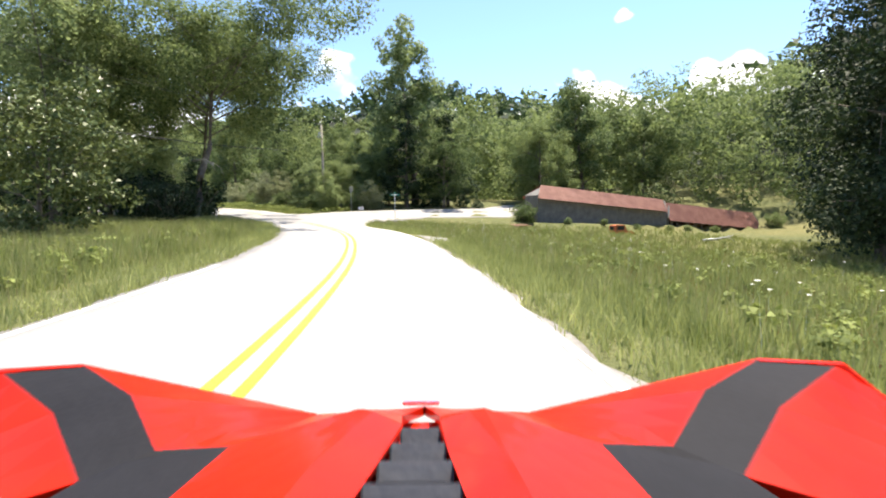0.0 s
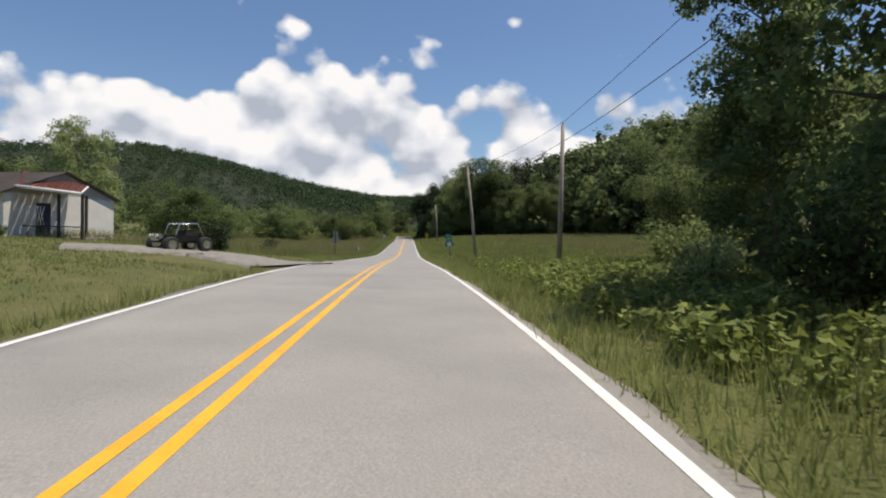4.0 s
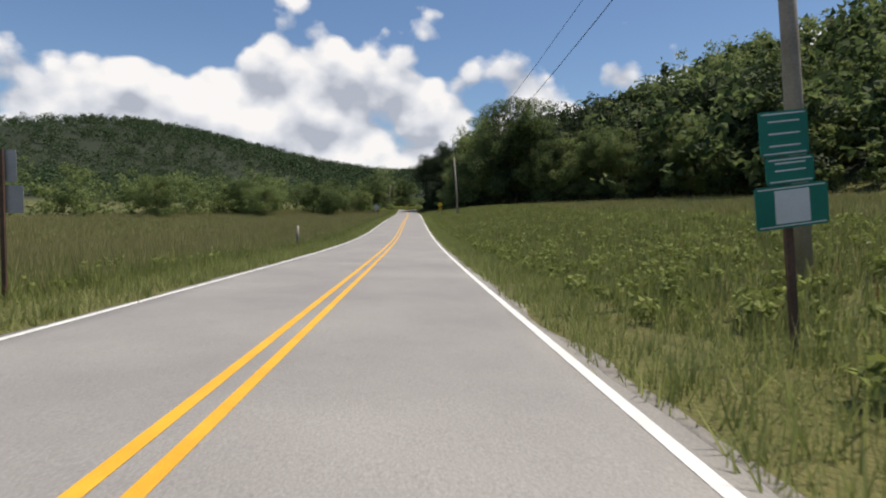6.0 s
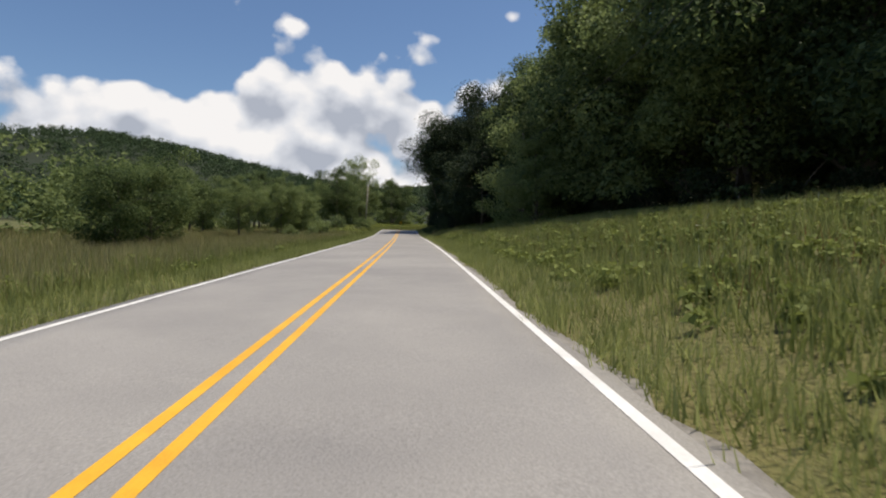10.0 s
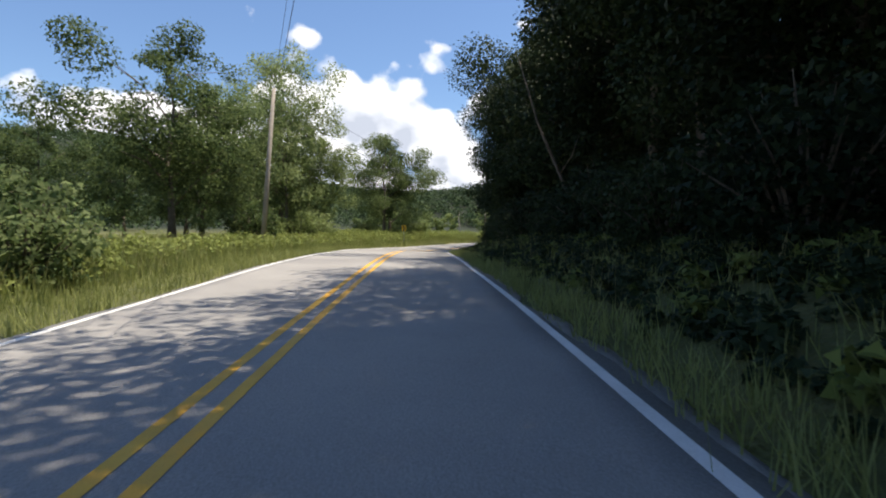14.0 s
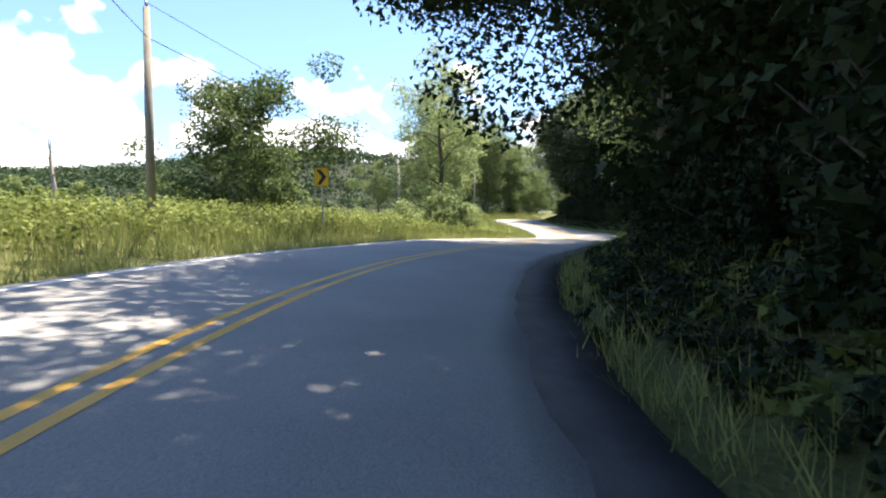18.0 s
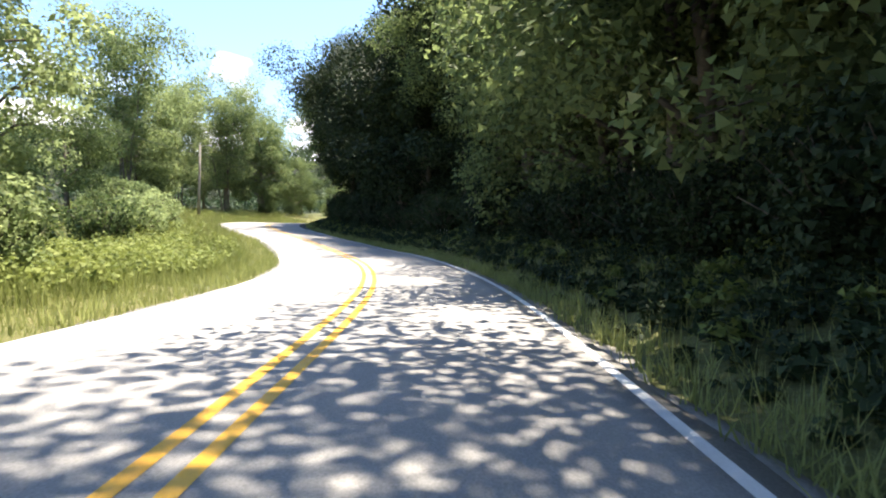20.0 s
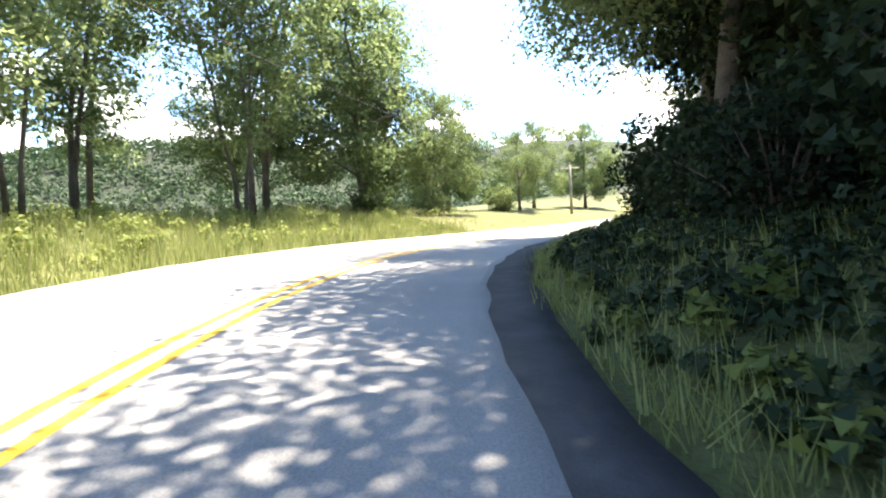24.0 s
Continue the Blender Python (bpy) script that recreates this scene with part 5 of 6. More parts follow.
def pole(at, tall, lean=0.0, lean_turn=0.0, arm=0.0, arm_turn=0.0, can=False, label="", lamp=False):
    ob = thing("utility_pole", label or "weathered grey wooden utility pole", "utility pole", "roadside utility poles", at=at)
    dx, dy = math.sin(radians(lean)) * math.cos(radians(lean_turn)), math.sin(radians(lean)) * math.sin(radians(lean_turn))
    tip = Vector((dx * tall, dy * tall, tall))
    part("shaft", tube(bmesh.new(), [(0, 0, -0.5), tip * 0.5, tip], [0.15, 0.125, 0.095], 12), POLE_WOOD, ob)
    part("insulator", tube(bmesh.new(), [tip, tip + Vector((0, 0, 0.1)), tip + Vector((0, 0, 0.2))], [0.03, 0.055, 0.03], 8), GALV, ob, "small grey insulator")
    if arm:
        d = Vector((math.cos(radians(arm_turn)), math.sin(radians(arm_turn)), 0))
        c = tip * 0.93
        part("crossarm", tube(bmesh.new(), [c - d * arm, c + d * arm], [0.055, 0.055], 4), POLE_WOOD, ob)
    if can:
        c = tip * 0.84 + Vector((-0.25, -0.15, 0))
        part("transformer", tube(bmesh.new(), [c, c + Vector((0, 0, 0.06)), c + Vector((0, 0, 0.62)), c + Vector((0, 0, 0.7))], [0.17, 0.19, 0.19, 0.1], 14), GALV, ob, "grey transformer can")
        part("bracket", B(c.x, c.y - 0.02, c.z + 0.2, c.x + 0.25, c.y + 0.15, c.z + 0.26), GALV, ob)
    if lamp:
        c = tip * 0.97
        part("lamp_arm", tube(bmesh.new(), [c, c + Vector((0.5, -0.3, 0.15)), c + Vector((1.0, -0.6, 0.12))], [0.025, 0.025, 0.025], 6), GALV, ob)
        part("lamp_head", tube(bmesh.new(), [c + Vector((0.9, -0.54, 0.12)), c + Vector((1.25, -0.75, 0.08))], [0.05, 0.09], 8), GALV, ob)
    return Vector(at) + tip


def at_road(s, off, sink=0.0):
    return place(s, off, sink)


P = {}
P["t"] = pole(at_road(61.2, 8.0), 9.2, 1.0, 200, can=True, label="wooden utility pole with a grey transformer")
P["a"] = pole(at_road(110, 9.5), 7.6)
P["1"] = pole(at_road(132, 7.7), 8.2, 7.0, 225)
P["2"] = pole(at_road(206, 7.9), 8.4, 4.6, 225)
P["2b"] = pole(at_road(268, 11.6), 8.2, label="wooden utility pole at the edge of the forest")
P["3"] = pole(at_road(332, -7.2), 8.6, 4.5, 48)
P["5"] = pole(at_road(382.5, -8.9), 6.7, 1.6, 20)
P["6"] = pole(at_road(408, -12.5), 5.0, label="short weathered wooden pole in the meadow")
P["7"] = pole(at_road(458.0, -7.6), 7.4, 3.0, -10, lamp=True, label="pale wooden pole with a street lamp")
P["8"] = pole(at_road(503.0, -6.5), 4.6, arm=0.9, arm_turn=10, label="pale utility pole with a wooden crossarm")
P["f"] = pole((-130, 95, ground_at(-130, 95)), 8.0, label="distant wooden utility pole in the meadow")
P["0"] = pole(at_road(8, -19), 8.4)


def cable(a, b, sag, r=0.014, label="black overhead cable sagging between the poles"):
    pts = [a.lerp(b, k / 18) - Vector((0, 0, sag * 4 * (k / 18) * (1 - k / 18))) for k in range(19)]
    tagged(part("cable", tube(bmesh.new(), pts, [r] * 19, 6), DARK), label, "cable")


for a, b, sag in (("0", "t", 0.9), ("t", "a", 0.7), ("a", "1", 0.4), ("1", "2", 1.2), ("2", "2b", 1.0), ("2b", "3", 1.0), ("3", "5", 0.9), ("5", "7", 0.9), ("7", "8", 0.6)):
    cable(P[a] + Vector((0, 0, 0.15)), P[b] + Vector((0, 0, 0.15)), sag, 0.007 if a == "2b" else 0.010)
    cable(P[a] - Vector((0, 0, 2.6 if a == "0" or b == "t" else 0.9)), P[b] - Vector((0, 0, 2.6 if b == "t" else 0.9)), sag * 1.25, 0.028 if b == "t" else 0.010 if a == "2b" else 0.013, "thick black telephone cable below the power line")
_h = Vector((-24, 36, 9.0))
cable(P["t"] - Vector((0, 0, 0.5)), _h, 0.9, 0.012, "thin service cable running into the trees")


def leaning_trunk(x, y):
    ob = thing("dead_tree", "dark bare trunk leaning out of the forest edge", "dead tree", at=(x, y, ground_at(x, y)))
    part("trunk", tube(bmesh.new(), [(0.3, 0.3, -0.3), (-0.5, -0.4, 2.2), (-1.4, -1.2, 5.0), (-2.0, -1.9, 8.0)], [0.11, 0.08, 0.055, 0.03], 8), BARK, ob)
    part("branch", tube(bmesh.new(), [(-0.6, -0.5, 2.6), (0.1, -0.6, 3.4), (0.5, -0.6, 4.4)], [0.035, 0.025, 0.01], 6), BARK, ob)


leaning_trunk(-201.4, 250.6)


def snag(s, off, tall):
    ob = thing("dead_tree", "bare grey trunk of a dead tree", "dead tree", at=at_road(s, off))
    part("trunk", tube(bmesh.new(), [(0, 0, -0.3), (0.1, 0, tall * 0.4), (-0.15, 0.1, tall * 0.7), (0.05, 0, tall)], [0.16, 0.12, 0.08, 0.02], 7), POLE_WOOD, ob)
    for k, dx, dy in ((0.55, 0.6, 0.1), (0.7, -0.7, 0.2), (0.8, 0.4, -0.3)):
        part("branch", tube(bmesh.new(), [(0, 0, tall * k), (dx * 0.6, dy, tall * k + 0.3), (dx, dy * 1.4, tall * k + 0.8)], [0.05, 0.03, 0.008], 5), POLE_WOOD, ob)


snag(388, -22, 4.6)


def old_post(s, off, tall, r, lean=0.0):
    ob = thing("fence_post", "weathered split wooden fence post in the grass", "fence post", at=at_road(s, off), lean=lean)
    part("shaft", tube(bmesh.new(), [(0, 0, -0.3), (0.02, 0, tall * 0.5), (-0.01, 0.01, tall)], [r, r * 0.9, r * 0.75], 8), POLE_WOOD, ob)


old_post(156.5, -5.3, 1.35, 0.10, 4)
for s, off in ((47, -6.2), (57, -6.4)):
    old_post(s, off, 1.05, 0.05)


# ---- barn ----
OLD_WOOD = surface("grey_barn_board", (0.10, 0.095, 0.09), (0.24, 0.225, 0.205), 1.5, 25.0, 0.9, local=True)
RUST = surface("rusty_roof_sheet", (0.17, 0.065, 0.045), (0.36, 0.18, 0.14), 0.9, 14.0, 0.6, 0.25, local=True)
DARKROOM = surface("dark_timber", (0.02, 0.018, 0.015), (0.05, 0.045, 0.04), 2.0, 20.0, 0.95, local=True)


def build_barn():
    x, y = 11.7, 62.4
    z0 = road(50).z
    ang = 26.0
    barn = thing("barn", "long weathered grey wooden barn with rusty metal roof", "barn", at=(x, y, z0), turn=ang)
    slope = -0.085          # the old sills follow the falling ground

    def wing(x0, x1, deep, eave, ridge, drop, open_front, lean0, lean1):
        bd = 0.34
        n = int((x1 - x0) / bd)
        rr = random.Random(int(x0 * 10) + 3)
        board = {}
        for i in range(n):
            xa = x0 + i * bd
            zt = eave + slope * (xa - 0)
            zb = zt - drop + rr.uniform(-0.08, 0.12)
            if open_front and rr.random() < 0.75:
                zb = zt - 0.35
            part("board", B(xa + 0.012, rr.uniform(-0.012, 0.012), zb, xa + bd - 0.012, 0.03, zt), OLD_WOOD, barn)
        for xa, sh in ((x0, lean0), (x1 - 0.05, lean1)):
            bm = bmesh.new()
            zt = eave + slope * xa
            zr = ridge + slope * xa
            prof = [(0.03, zt - drop - 0.6), (deep, zt - drop - 0.6), (deep, zt), (deep / 2, zr), (0.03, zt)]
            a = [bm.verts.new((xa + sh * (i == 3), q[0], q[1])) for i, q in enumerate(prof)]
            b = [bm.verts.new((xa + 0.05 + sh * (i == 3), q[0], q[1])) for i, q in enumerate(prof)]
            bm.faces.new(a)
            bm.faces.new(b[::-1])
            for k in range(5):
                bm.faces.new((a[(k + 1) % 5], a[k], b[k], b[(k + 1) % 5]))
            bmesh.ops.recalc_face_normals(bm, faces=bm.faces)
            part("gable_wall", bm, OLD_WOOD, barn)
        bm = bmesh.new()
        q = [bm.verts.new(v) for v in ((x0, deep, eave + slope * x0 - drop - 0.6), (x1, deep, eave + slope * x1 - drop - 0.6), (x1, deep, eave + slope * x1), (x0, deep, eave + slope * x0))]
        bm.faces.new(q)
        bmesh.ops.solidify(bm, geom=bm.faces[:], thickness=0.04)
        part("back_wall", bm, OLD_WOOD, barn)
        if open_front:
            for k in range(4):
                xa = x0 + 0.3 + k * (x1 - x0 - 0.6) / 3
                part("post", B(xa - 0.07, 0.05, eave + slope * xa - drop - 0.6, xa + 0.07, 0.19, eave + slope * xa), DARKROOM, barn)
        # roof: corrugated sheets side by side
        w = 0.8
        m = int((x1 - x0 + 0.5) / w)
        for sidey in (0, 1):
            for i in range(m):
                xa = x0 - 0.25 + i * w
                bm = bmesh.new()
                cols = []
                for k in range(9):
                    xx = xa + (w + 0.03) * k / 8
                    rip = 0.012 * (k % 2) + rr.uniform(0, 0.004)
                    ys = (-0.45, deep / 2) if sidey == 0 else (deep + 0.4, deep / 2)
                    rise = (ridge - eave) / (deep / 2)
                    lo = eave - rise * 0.45 if sidey == 0 else eave - rise * 0.4
                    cols.append([bm.verts.new((xx, ys[0], lo + slope * xx + rip + 0.05)), bm.verts.new((xx + lean0 + (lean1 - lean0) * (xx - x0) / (x1 - x0), ys[1], ridge + slope * xx + rip + 0.05))])
                for k in range(8):
                    bm.faces.new((cols[k][0], cols[k + 1][0], cols[k + 1][1], cols[k][1]))
                bmesh.ops.solidify(bm, geom=bm.faces[:], thickness=0.012)
                part("roof_sheet", bm, RUST, barn)

    wing(0.0, 19.4, 2.4, 2.2, 3.3, 3.0, False, 1.5, 0.9)
    wing(19.75, 37.4, 2.6, 1.3, 3.0, 2.2, True, 0.6, 0.0)
    part("trim_board", B(19.60, -0.06, -0.6, 19.78, 0.04, 0.95), SIGN_WHITE, barn, "weathered white corner board")


build_barn()


def lean_to():
    x, y = 9.2, 56.0
    ob = thing("shed", "low open shed with a rusty metal roof", "shed", at=(x, y, ground_at(x, y) - 0.35), turn=26)
    for dx in (-1.4, 1.4):
        for dy in (0, 1.6):
            part("post", B(dx - 0.05, dy - 0.05, -0.3, dx + 0.05, dy + 0.05, 0.9), DARKROOM, ob)
    bm = bmesh.new()
    bm.faces.new([bm.verts.new(v) for v in ((-1.7, -0.3, 0.92), (1.7, -0.3, 0.90), (1.7, 1.9, 1.15), (-1.7, 1.9, 1.17))])
    bmesh.ops.solidify(bm, geom=bm.faces[:], thickness=0.03)
    part("roof", bm, RUST, ob)
    ob.matrix_world = ob.matrix_world @ Matrix.Scale(0.55, 4)


lean_to()
ORANGE = surface("faded_orange_paint", (0.42, 0.09, 0.03), (0.62, 0.17, 0.07), 2.0, 20.0, 0.55, local=True)


def old_cab():
    x, y = 19.2, 57.4
    ob = thing("machine_cab", "faded orange cab of an old machine in the weeds", "machine", at=(x, y, ground_at(x, y) - 0.3), turn=15)
    bm = bmesh.new()
    prof = [(-0.85, 0.1), (-0.88, 0.9), (-0.8, 1.55), (-0.68, 1.66), (0.55, 1.66), (0.68, 1.58), (0.95, 0.92), (0.98, 0.1)]
    a = [bm.verts.new((q[0], -0.1, q[1])) for q in prof]
    b = [bm.verts.new((q[0], 1.4, q[1])) for q in prof]
    bm.faces.new(a)
    bm.faces.new(b[::-1])
    for i in range(8):
        j = (i + 1) % 8
        bm.faces.new((a[j], a[i], b[i], b[j]))
    bmesh.ops.recalc_face_normals(bm, faces=bm.faces)
    bmesh.ops.bevel(bm, geom=bm.edges[:], offset=0.04, segments=2, affect="EDGES")
    cab = part("cab", bm, ORANGE, ob)
    part("side_window", B(-0.55, -0.115, 0.95, 0.55, -0.098, 1.5, bevel=0.004), DARKROOM, cab)
    part("rear_window", B(-0.90, 0.2, 1.0, -0.86, 1.1, 1.45, bevel=0.004), DARKROOM, cab)
    part("door_seam", B(-0.62, -0.112, 0.2, -0.60, -0.1, 1.6), DARKROOM, cab)
    bm = bmesh.new()
    prof = [(0.98, 0.1), (0.98, 0.86), (1.5, 0.80), (2.3, 0.62), (2.5, 0.45), (2.5, 0.1)]
    a = [bm.verts.new((q[0], 0.0, q[1])) for q in prof]
    b = [bm.verts.new((q[0], 1.3, q[1])) for q in prof]
    bm.faces.new(a)
    bm.faces.new(b[::-1])
    for i in range(6):
        j = (i + 1) % 6
        bm.faces.new((a[j], a[i], b[i], b[j]))
    bmesh.ops.recalc_face_normals(bm, faces=bm.faces)
    bmesh.ops.bevel(bm, geom=bm.edges[:], offset=0.06, segments=2, affect="EDGES")
    part("hood", bm, ORANGE, ob)
    for dx in (-0.3, 1.7):
        part("wheel", tube(bmesh.new(), [(dx, -0.2, 0.1), (dx, 0.05, 0.1)], [0.35, 0.35], 14), DARK, ob)

    ob.matrix_world = ob.matrix_world @ Matrix.Scale(0.75, 4)


old_cab()


def debris(x, y):
    ob = thing("fallen_branch", "bleached fallen branch lying in the grass", "branch", at=(x, y, ground_at(x, y) + 0.25), turn=20)
    part("limb", tube(bmesh.new(), [(-1.6, 0, 0.1), (-0.3, 0.1, 0.15), (1.0, 0, 0.3), (1.9, 0.2, 0.45)], [0.1, 0.08, 0.06, 0.02], 7), SIGN_BACK, ob)
    part("twig", tube(bmesh.new(), [(1.0, 0, 0.3), (1.4, -0.2, 0.1), (1.6, -0.3, -0.1)], [0.04, 0.03, 0.015], 5), SIGN_BACK, ob)


debris(24.0, 47.0)

# ---- house ----
SIDING = surface("white_vinyl_siding", (0.60, 0.60, 0.57), (0.74, 0.74, 0.71), 1.5, 30.0, 0.6, local=True)
SHINGLE = surface("brown_grey_shingles", (0.07, 0.06, 0.055), (0.15, 0.13, 0.12), 1.5, 30.0, 0.9, local=True)
RED_ROOF = surface("dull_red_metal_roof", (0.15, 0.045, 0.03), (0.26, 0.09, 0.065), 1.2, 20.0, 0.6, 0.2, local=True)
SHUTTER = surface("dark_blue_shutter", (0.012, 0.016, 0.035), (0.025, 0.03, 0.06), 3.0, 30.0, 0.5, local=True)
TRIM = surface("white_house_trim", (0.70, 0.70, 0.68), (0.82, 0.82, 0.80), 2.0, 30.0, 0.5, local=True)
GLASS, _t, _g = material("window_glass", 0.05)
_g.inputs["Base Color"].default_value = (0.03, 0.035, 0.04, 1)
_g.inputs["Specular IOR Level"].default_value = 0.8


def build_house():
    x, y = -67.0, 80.8
    zg = 2.3
    house = thing("house", "white-sided single-storey house with a brown shingle roof", "house", at=(x, y, zg), turn=30)
    # x runs along the front, towards the porch; the front faces -y
    L, Dp, H = 15.0, 8.0, 2.55
    n = int(H / 0.21)
    part("foundation", B(-L + 0.05, 0.05, -2.0, -2.65, Dp - 0.05, -0.02), GRAVEL, house, "grey block foundation")
    part("wall", B(-L, 0.0, -0.02, -2.6, Dp, H), SIDING, house)
    for k in range(n):
        part("siding_board", B(-L - 0.01, -0.025, k * 0.21 + 0.004, -2.59, -0.002, k * 0.21 + 0.2), SIDING, house)
        part("siding_board", B(-2.598, 0.0, k * 0.21 + 0.004, -2.575, Dp, k * 0.21 + 0.2), SIDING, house)
    bm = bmesh.new()
    for xa, xb in ((-L - 0.3, -2.3),):
        v = [bm.verts.new(q) for q in ((xa, -0.5, H - 0.05), (xb, -0.5, H - 0.05), (xb, Dp / 2, H + 1.55), (xa, Dp / 2, H + 1.55), (xb, Dp + 0.5, H - 0.05), (xa, Dp + 0.5, H - 0.05))]
        bm.faces.new((v[0], v[1], v[2], v[3]))
        bm.faces.new((v[3], v[2], v[4], v[5]))
    bmesh.ops.solidify(bm, geom=bm.faces[:], thickness=0.12)
    part("roof", bm, SHINGLE, house)
    bm = bmesh.new()
    g = [bm.verts.new(q) for q in ((-2.62, 0, H), (-2.62, Dp, H), (-2.62, Dp / 2, H + 1.45))]
    bm.faces.new(g)
    bmesh.ops.solidify(bm, geom=bm.faces[:], thickness=0.06)
    part("gable_wall", bm, SIDING, house)
    part("fascia", B(-L - 0.3, -0.56, H - 0.16, -2.3, -0.5, H - 0.0), TRIM, house)
    for wx in (-5.6, -9.8, -12.8):
        win = part("window", B(wx - 0.55, -0.06, 0.85, wx + 0.55, 0.02, 2.05), TRIM, house)
        for sx in (-0.26, 0.26):
            for zz in (1.16, 1.74):
                part("pane", B(wx + sx - 0.22, -0.068, zz - 0.25, wx + sx + 0.22, -0.061, zz + 0.25), GLASS, win)
        for sx in (-0.78, 0.78):
            part("shutter", B(wx + sx - 0.17, -0.07, 0.8, wx + sx + 0.17, -0.03, 2.1, bevel=0.01), SHUTTER, house, "dark blue shutter")
    part("shutter", B(-3.35, -0.07, 0.8, -3.05, -0.03, 2.1, bevel=0.01), SHUTTER, house, "dark blue shutter")
    door = part("door", B(-2.57, 2.0, 0.0, -2.50, 2.95, 2.05), SHUTTER, house, "dark entrance door")
    part("handle", tube(bmesh.new(), [(-2.49, 2.1, 1.0), (-2.42, 2.1, 1.0)], [0.025, 0.03], 8), GALV, door)
    # open porch under a red metal roof
    part("porch_floor", B(-2.55, 1.0, -1.2, 1.9, 4.6, 0.05), GRAVEL, house)
    rows = 9
    for k in range(rows):
        # sheets run down from the main roof to the front edge
        bm = bmesh.new()
        u0, u1 = k / rows, (k + 1) / rows - 0.008
        lo = lambda u: Vector((-2.5 + 4.4 * u, 0.7, H + 0.42 - 0.42 * u))
        hi = lambda u: Vector((-6.2 + 5.0 * u, Dp / 2 + 0.4, H + 1.72 - 1.0 * u))
        bm.faces.new([bm.verts.new(q) for q in (lo(u0), lo(u1), hi(u1), hi(u0))])
        bmesh.ops.solidify(bm, geom=bm.faces[:], thickness=0.05)
        part("porch_roof", bm, RED_ROOF, house, "dull red metal porch roof sheet")
    bm = tube(bmesh.new(), [(-2.5, 0.66, H + 0.38), (1.9, 0.66, H - 0.04)], [0.1, 0.1], 6)
    part("fascia", bm, TRIM, house, "white gutter along the porch roof")
    part("fascia", tube(bmesh.new(), [(1.9, 0.66, H - 0.04), (-1.2, Dp / 2 + 0.4, H + 0.68)], [0.05, 0.05], 6), TRIM, house)
    for px, py in ((1.8, 0.9), (0.2, 0.9), (0.6, 2.4)):
        part("porch_post", B(px - 0.06, py - 0.06, -1.2, px + 0.06, py + 0.06, H - 0.05), DARKROOM, house)
    # lattice beside the entrance
    for k in range(7):
        for up in (-1, 1):
            part("lattice_slat", tube(bmesh.new(), [(-2.4 + k * 0.2, 1.0, 1.25 - up * 0.55), (-2.1 + k * 0.2, 1.0, 1.25 + up * 0.55)], [0.02, 0.02], 4), TRIM, house)
    part("rail", B(-2.4, 0.96, 0.62, 1.8, 1.0, 0.68), DARKROOM, house)
    part("steps", B(-0.6, 0.2, -1.2, 0.6, 1.0, -0.15), GRAVEL, house)


build_house()


def gravel_pile():
    x, y = -46.8, 73.0
    rng = np.random.default_rng(77)
    n = 28
    u, v = np.meshgrid(np.linspace(-1, 1, n), np.linspace(-1, 1, n), indexing="ij")
    r = np.sqrt(u ** 2 + v ** 2)
    z = np.cos(np.clip(r, 0, 1) * math.pi / 2) ** 1.3 * 0.8 + rng.normal(0, 0.03, u.shape) * (r < 1)
    ob = tagged(part_of("gravel_pile", grid_mesh("gravel_pile", np.stack([u * 1.7, v * 1.5, z - 0.05], -1), False), PALE_STONE), "heap of pale grey gravel on the lawn", "gravel pile", kind="stuff")
    ob.matrix_world = pose(x, y, ground_at(x, y))


PALE_STONE = surface("pale_gravel", (0.22, 0.21, 0.20), (0.42, 0.40, 0.38), 6.0, 40.0, 0.95, bump=0.8, depth=0.03)
gravel_pile()
BLACK_PAINT = surface("black_car_paint", (0.012, 0.012, 0.014), (0.025, 0.026, 0.03), 2.0, 30.0, 0.25, local=True)
CHROME = surface("bright_metal", (0.55, 0.55, 0.56), (0.75, 0.75, 0.76), 4.0, 30.0, 0.2, 0.9, local=True)
LAMP = surface("headlamp_lens", (0.6, 0.6, 0.6), (0.8, 0.8, 0.8), 4.0, 30.0, 0.1, local=True)


def wheel(parent, x, y, z, r, w, across="x"):
    d = Vector((1, 0, 0)) if across == "x" else Vector((0, 1, 0))
    c = Vector((x, y, z))
    wh = part("wheel", tube(bmesh.new(), [c - d * w / 2, c - d * w * 0.38, c + d * w * 0.38, c + d * w / 2], [r * 0.9, r, r, r * 0.9], 22), DARK, parent, "black tyre")
    part("rim", tube(bmesh.new(), [c - d * (w / 2 + 0.006), c + d * (w / 2 + 0.006)], [r * 0.58, r * 0.58], 16), CHROME, wh)
    return wh


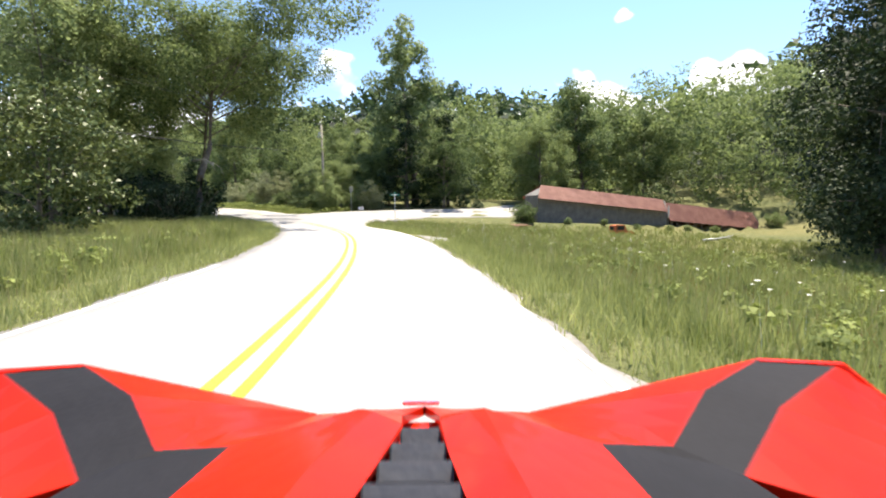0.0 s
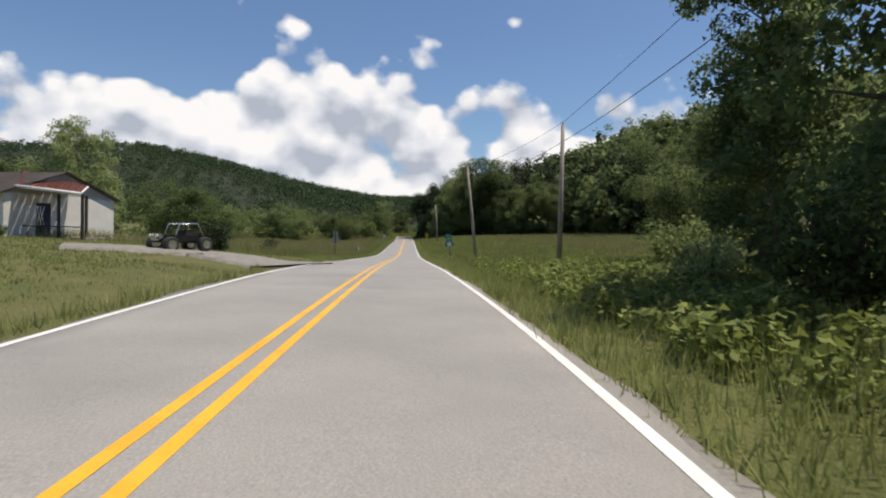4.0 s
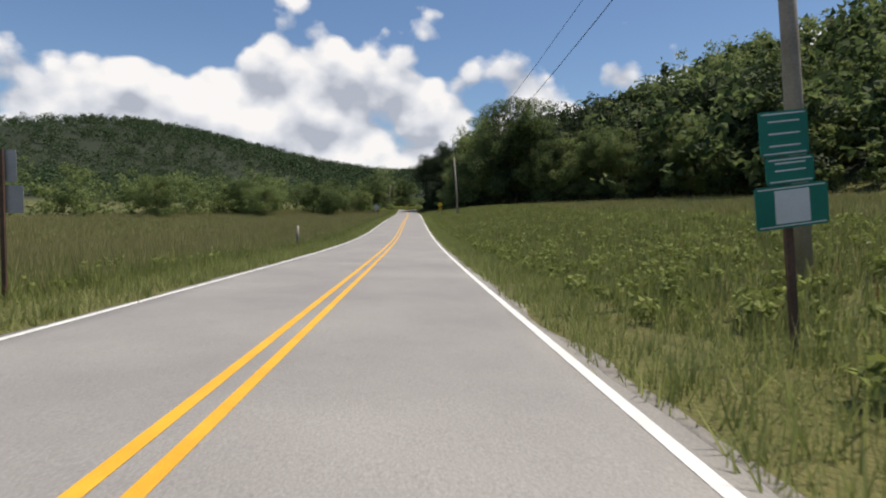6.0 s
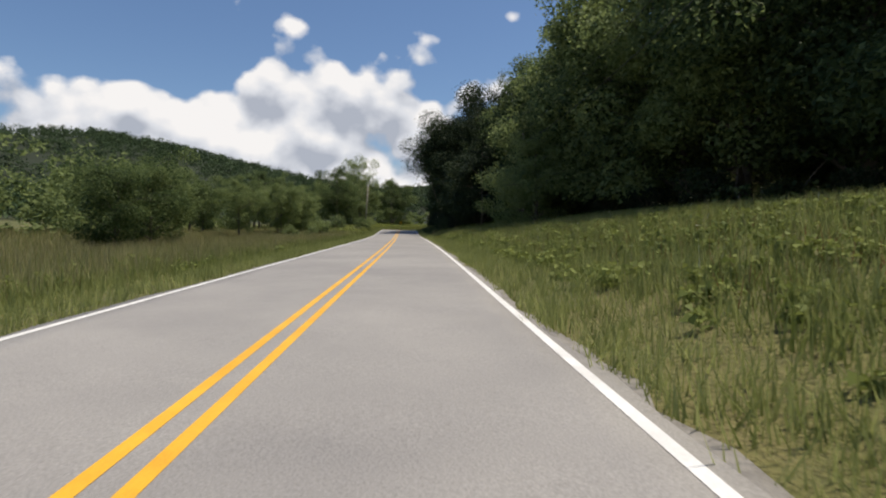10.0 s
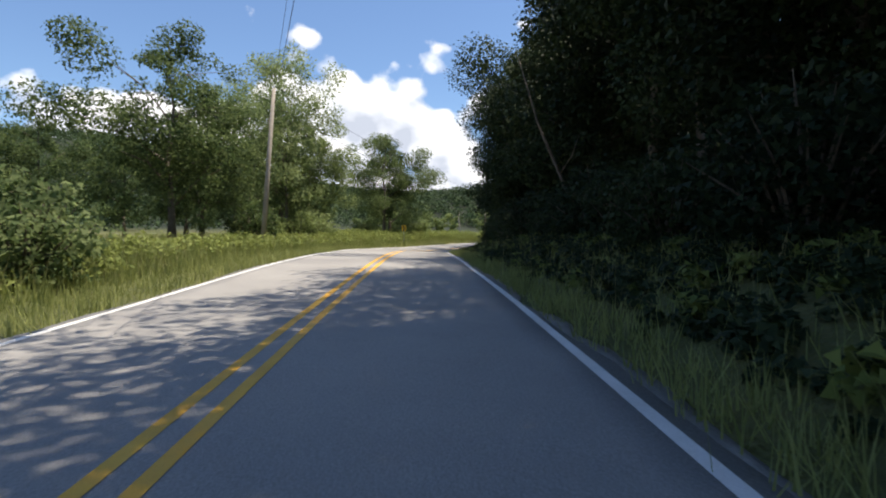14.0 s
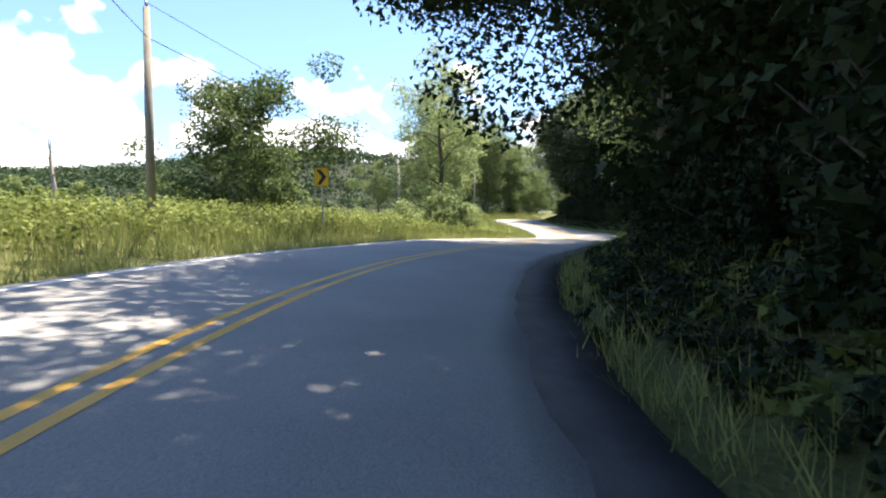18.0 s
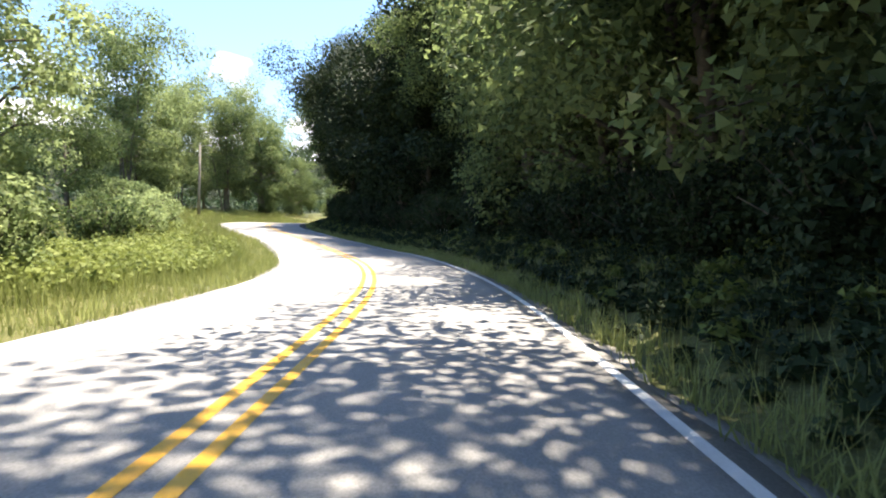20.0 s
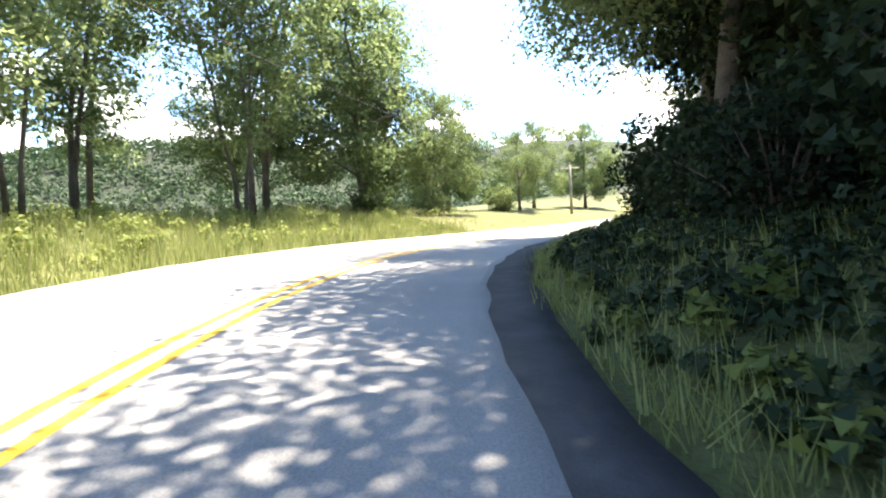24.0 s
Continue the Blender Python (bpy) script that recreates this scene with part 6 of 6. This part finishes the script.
def truck():
    x, y = -36.0, 59.5
    ob = thing("pickup_truck", "dark parked pickup truck on the lawn", "truck", at=(x, y, ground_at(x, y)), turn=-118)
    # nose towards -y
    bm = bmesh.new()
    prof = [(-2.5, 0.45), (-2.55, 0.95), (-2.4, 1.08), (-1.15, 1.16), (-0.55, 1.75), (0.7, 1.78), (0.95, 1.2), (2.6, 1.18), (2.65, 0.5)]
    a = [bm.verts.new((-0.92, q[0], q[1])) for q in prof]
    b = [bm.verts.new((0.92, q[0], q[1])) for q in prof]
    bm.faces.new(a)
    bm.faces.new(b[::-1])
    for i in range(len(prof)):
        j = (i + 1) % len(prof)
        bm.faces.new((a[j], a[i], b[i], b[j]))
    bmesh.ops.recalc_face_normals(bm, faces=bm.faces)
    bmesh.ops.bevel(bm, geom=bm.edges[:], offset=0.05, segments=2, affect="EDGES")
    body = part("body", bm, BLACK_PAINT, ob)
    bm = bmesh.new()
    v = [bm.verts.new(q) for q in ((-0.78, -1.12, 1.22), (0.78, -1.12, 1.22), (0.72, -0.62, 1.68), (-0.72, -0.62, 1.68))]
    bm.faces.new(v)
    bmesh.ops.solidify(bm, geom=bm.faces[:], thickness=0.02)
    part("windscreen", bm, GLASS, body)
    for sx in (-1, 1):
        part("side_window", B(sx * 0.925 - 0.01, -0.45, 1.25, sx * 0.925 + 0.01, 0.6, 1.62), GLASS, body)
        part("headlight", B(sx * 0.72 - 0.16, -2.60, 0.78, sx * 0.72 + 0.16, -2.53, 0.95, bevel=0.02), LAMP, body)
        part("mirror", B(sx * 1.05 - 0.1, -0.75, 1.2, sx * 1.05 + 0.1, -0.65, 1.4, bevel=0.03), BLACK_PAINT, body)
    part("grille", B(-0.5, -2.60, 0.70, 0.5, -2.54, 0.95, bevel=0.01), CHROME, body)
    part("bumper", B(-0.95, -2.72, 0.42, 0.95, -2.55, 0.62, bevel=0.03), CHROME, body)
    for sx in (-0.82, 0.82):
        for yy in (-1.65, 1.65):
            wheel(ob, sx, yy, 0.38, 0.38, 0.24)


truck()


def buggy():
    x, y = -55.8, 83.6
    ob = thing("off_road_buggy", "small black off-road buggy with fat tyres", "buggy", at=(x, y, ground_at(x, y)), turn=10)
    part("body", B(-0.45, -1.0, 0.4, 0.45, 1.0, 0.75, bevel=0.08), BLACK_PAINT, ob)
    part("nose", B(-0.35, -1.3, 0.5, 0.35, -0.95, 0.8, bevel=0.08), CHROME, ob, "bright metal nose panel")
    for sx in (-0.42, 0.42):
        part("roll_bar", tube(bmesh.new(), [(sx, -0.5, 0.7), (sx, -0.3, 1.25), (sx, 0.6, 1.3), (sx, 0.9, 0.7)], [0.03] * 4, 7), CHROME, ob)
        part("headlight", tube(bmesh.new(), [(sx * 0.6, -1.32, 0.72), (sx * 0.6, -1.26, 0.72)], [0.07, 0.07], 10), LAMP, ob)
    part("seat", B(-0.35, 0.0, 0.7, 0.35, 0.55, 1.0, bevel=0.05), DARK, ob)
    for sx in (-0.62, 0.62):
        for yy in (-0.85, 0.85):
            wheel(ob, sx, yy, 0.34, 0.34, 0.3)


buggy()

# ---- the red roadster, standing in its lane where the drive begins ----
RED, _t, _b = material("glossy_red_paint", 0.4)
_b.inputs["Coat Weight"].default_value, _b.inputs["Coat Roughness"].default_value = 0.14, 0.03
_b.inputs["Specular IOR Level"].default_value = 0.08
_n = wire(_t, "ShaderNodeTexNoise", Vector=wire(_t, "ShaderNodeTexCoord").outputs["Object"], Scale=3.0, Detail=4.0).outputs[0]
_t.links.new(ramp(_t, _n, [(0.3, (0.50, 0.010, 0.002)), (0.7, (0.58, 0.016, 0.003))]), _b.inputs["Base Color"])
SATIN = surface("satin_black_panel", (0.008, 0.008, 0.010), (0.014, 0.014, 0.017), 4.0, 80.0, 0.75, local=True)
SATIN.node_tree.nodes["Principled BSDF"].inputs["Specular IOR Level"].default_value = 0.15


SLAT = surface("satin_grey_slat", (0.05, 0.05, 0.055), (0.09, 0.09, 0.095), 4.0, 60.0, 0.5, local=True)


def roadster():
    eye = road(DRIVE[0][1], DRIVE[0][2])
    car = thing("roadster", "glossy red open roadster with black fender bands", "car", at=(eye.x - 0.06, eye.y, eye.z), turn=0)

    def shell(name, verts, faces, mat, parent, side, label="", thick=0.025):
        bm = bmesh.new()
        v = [bm.verts.new((side * x, y, z)) for x, y, z in verts]
        for q in faces:
            bm.faces.new([v[i] for i in q])
        bmesh.ops.recalc_face_normals(bm, faces=bm.faces)
        if sum(fc.normal.z for fc in bm.faces) < 0:
            bmesh.ops.reverse_faces(bm, faces=bm.faces)
        bmesh.ops.subdivide_edges(bm, edges=bm.edges[:], cuts=2, use_grid_fill=True)
        bmesh.ops.solidify(bm, geom=bm.faces[:], thickness=thick)
        return part(name, bm, mat, parent, label)

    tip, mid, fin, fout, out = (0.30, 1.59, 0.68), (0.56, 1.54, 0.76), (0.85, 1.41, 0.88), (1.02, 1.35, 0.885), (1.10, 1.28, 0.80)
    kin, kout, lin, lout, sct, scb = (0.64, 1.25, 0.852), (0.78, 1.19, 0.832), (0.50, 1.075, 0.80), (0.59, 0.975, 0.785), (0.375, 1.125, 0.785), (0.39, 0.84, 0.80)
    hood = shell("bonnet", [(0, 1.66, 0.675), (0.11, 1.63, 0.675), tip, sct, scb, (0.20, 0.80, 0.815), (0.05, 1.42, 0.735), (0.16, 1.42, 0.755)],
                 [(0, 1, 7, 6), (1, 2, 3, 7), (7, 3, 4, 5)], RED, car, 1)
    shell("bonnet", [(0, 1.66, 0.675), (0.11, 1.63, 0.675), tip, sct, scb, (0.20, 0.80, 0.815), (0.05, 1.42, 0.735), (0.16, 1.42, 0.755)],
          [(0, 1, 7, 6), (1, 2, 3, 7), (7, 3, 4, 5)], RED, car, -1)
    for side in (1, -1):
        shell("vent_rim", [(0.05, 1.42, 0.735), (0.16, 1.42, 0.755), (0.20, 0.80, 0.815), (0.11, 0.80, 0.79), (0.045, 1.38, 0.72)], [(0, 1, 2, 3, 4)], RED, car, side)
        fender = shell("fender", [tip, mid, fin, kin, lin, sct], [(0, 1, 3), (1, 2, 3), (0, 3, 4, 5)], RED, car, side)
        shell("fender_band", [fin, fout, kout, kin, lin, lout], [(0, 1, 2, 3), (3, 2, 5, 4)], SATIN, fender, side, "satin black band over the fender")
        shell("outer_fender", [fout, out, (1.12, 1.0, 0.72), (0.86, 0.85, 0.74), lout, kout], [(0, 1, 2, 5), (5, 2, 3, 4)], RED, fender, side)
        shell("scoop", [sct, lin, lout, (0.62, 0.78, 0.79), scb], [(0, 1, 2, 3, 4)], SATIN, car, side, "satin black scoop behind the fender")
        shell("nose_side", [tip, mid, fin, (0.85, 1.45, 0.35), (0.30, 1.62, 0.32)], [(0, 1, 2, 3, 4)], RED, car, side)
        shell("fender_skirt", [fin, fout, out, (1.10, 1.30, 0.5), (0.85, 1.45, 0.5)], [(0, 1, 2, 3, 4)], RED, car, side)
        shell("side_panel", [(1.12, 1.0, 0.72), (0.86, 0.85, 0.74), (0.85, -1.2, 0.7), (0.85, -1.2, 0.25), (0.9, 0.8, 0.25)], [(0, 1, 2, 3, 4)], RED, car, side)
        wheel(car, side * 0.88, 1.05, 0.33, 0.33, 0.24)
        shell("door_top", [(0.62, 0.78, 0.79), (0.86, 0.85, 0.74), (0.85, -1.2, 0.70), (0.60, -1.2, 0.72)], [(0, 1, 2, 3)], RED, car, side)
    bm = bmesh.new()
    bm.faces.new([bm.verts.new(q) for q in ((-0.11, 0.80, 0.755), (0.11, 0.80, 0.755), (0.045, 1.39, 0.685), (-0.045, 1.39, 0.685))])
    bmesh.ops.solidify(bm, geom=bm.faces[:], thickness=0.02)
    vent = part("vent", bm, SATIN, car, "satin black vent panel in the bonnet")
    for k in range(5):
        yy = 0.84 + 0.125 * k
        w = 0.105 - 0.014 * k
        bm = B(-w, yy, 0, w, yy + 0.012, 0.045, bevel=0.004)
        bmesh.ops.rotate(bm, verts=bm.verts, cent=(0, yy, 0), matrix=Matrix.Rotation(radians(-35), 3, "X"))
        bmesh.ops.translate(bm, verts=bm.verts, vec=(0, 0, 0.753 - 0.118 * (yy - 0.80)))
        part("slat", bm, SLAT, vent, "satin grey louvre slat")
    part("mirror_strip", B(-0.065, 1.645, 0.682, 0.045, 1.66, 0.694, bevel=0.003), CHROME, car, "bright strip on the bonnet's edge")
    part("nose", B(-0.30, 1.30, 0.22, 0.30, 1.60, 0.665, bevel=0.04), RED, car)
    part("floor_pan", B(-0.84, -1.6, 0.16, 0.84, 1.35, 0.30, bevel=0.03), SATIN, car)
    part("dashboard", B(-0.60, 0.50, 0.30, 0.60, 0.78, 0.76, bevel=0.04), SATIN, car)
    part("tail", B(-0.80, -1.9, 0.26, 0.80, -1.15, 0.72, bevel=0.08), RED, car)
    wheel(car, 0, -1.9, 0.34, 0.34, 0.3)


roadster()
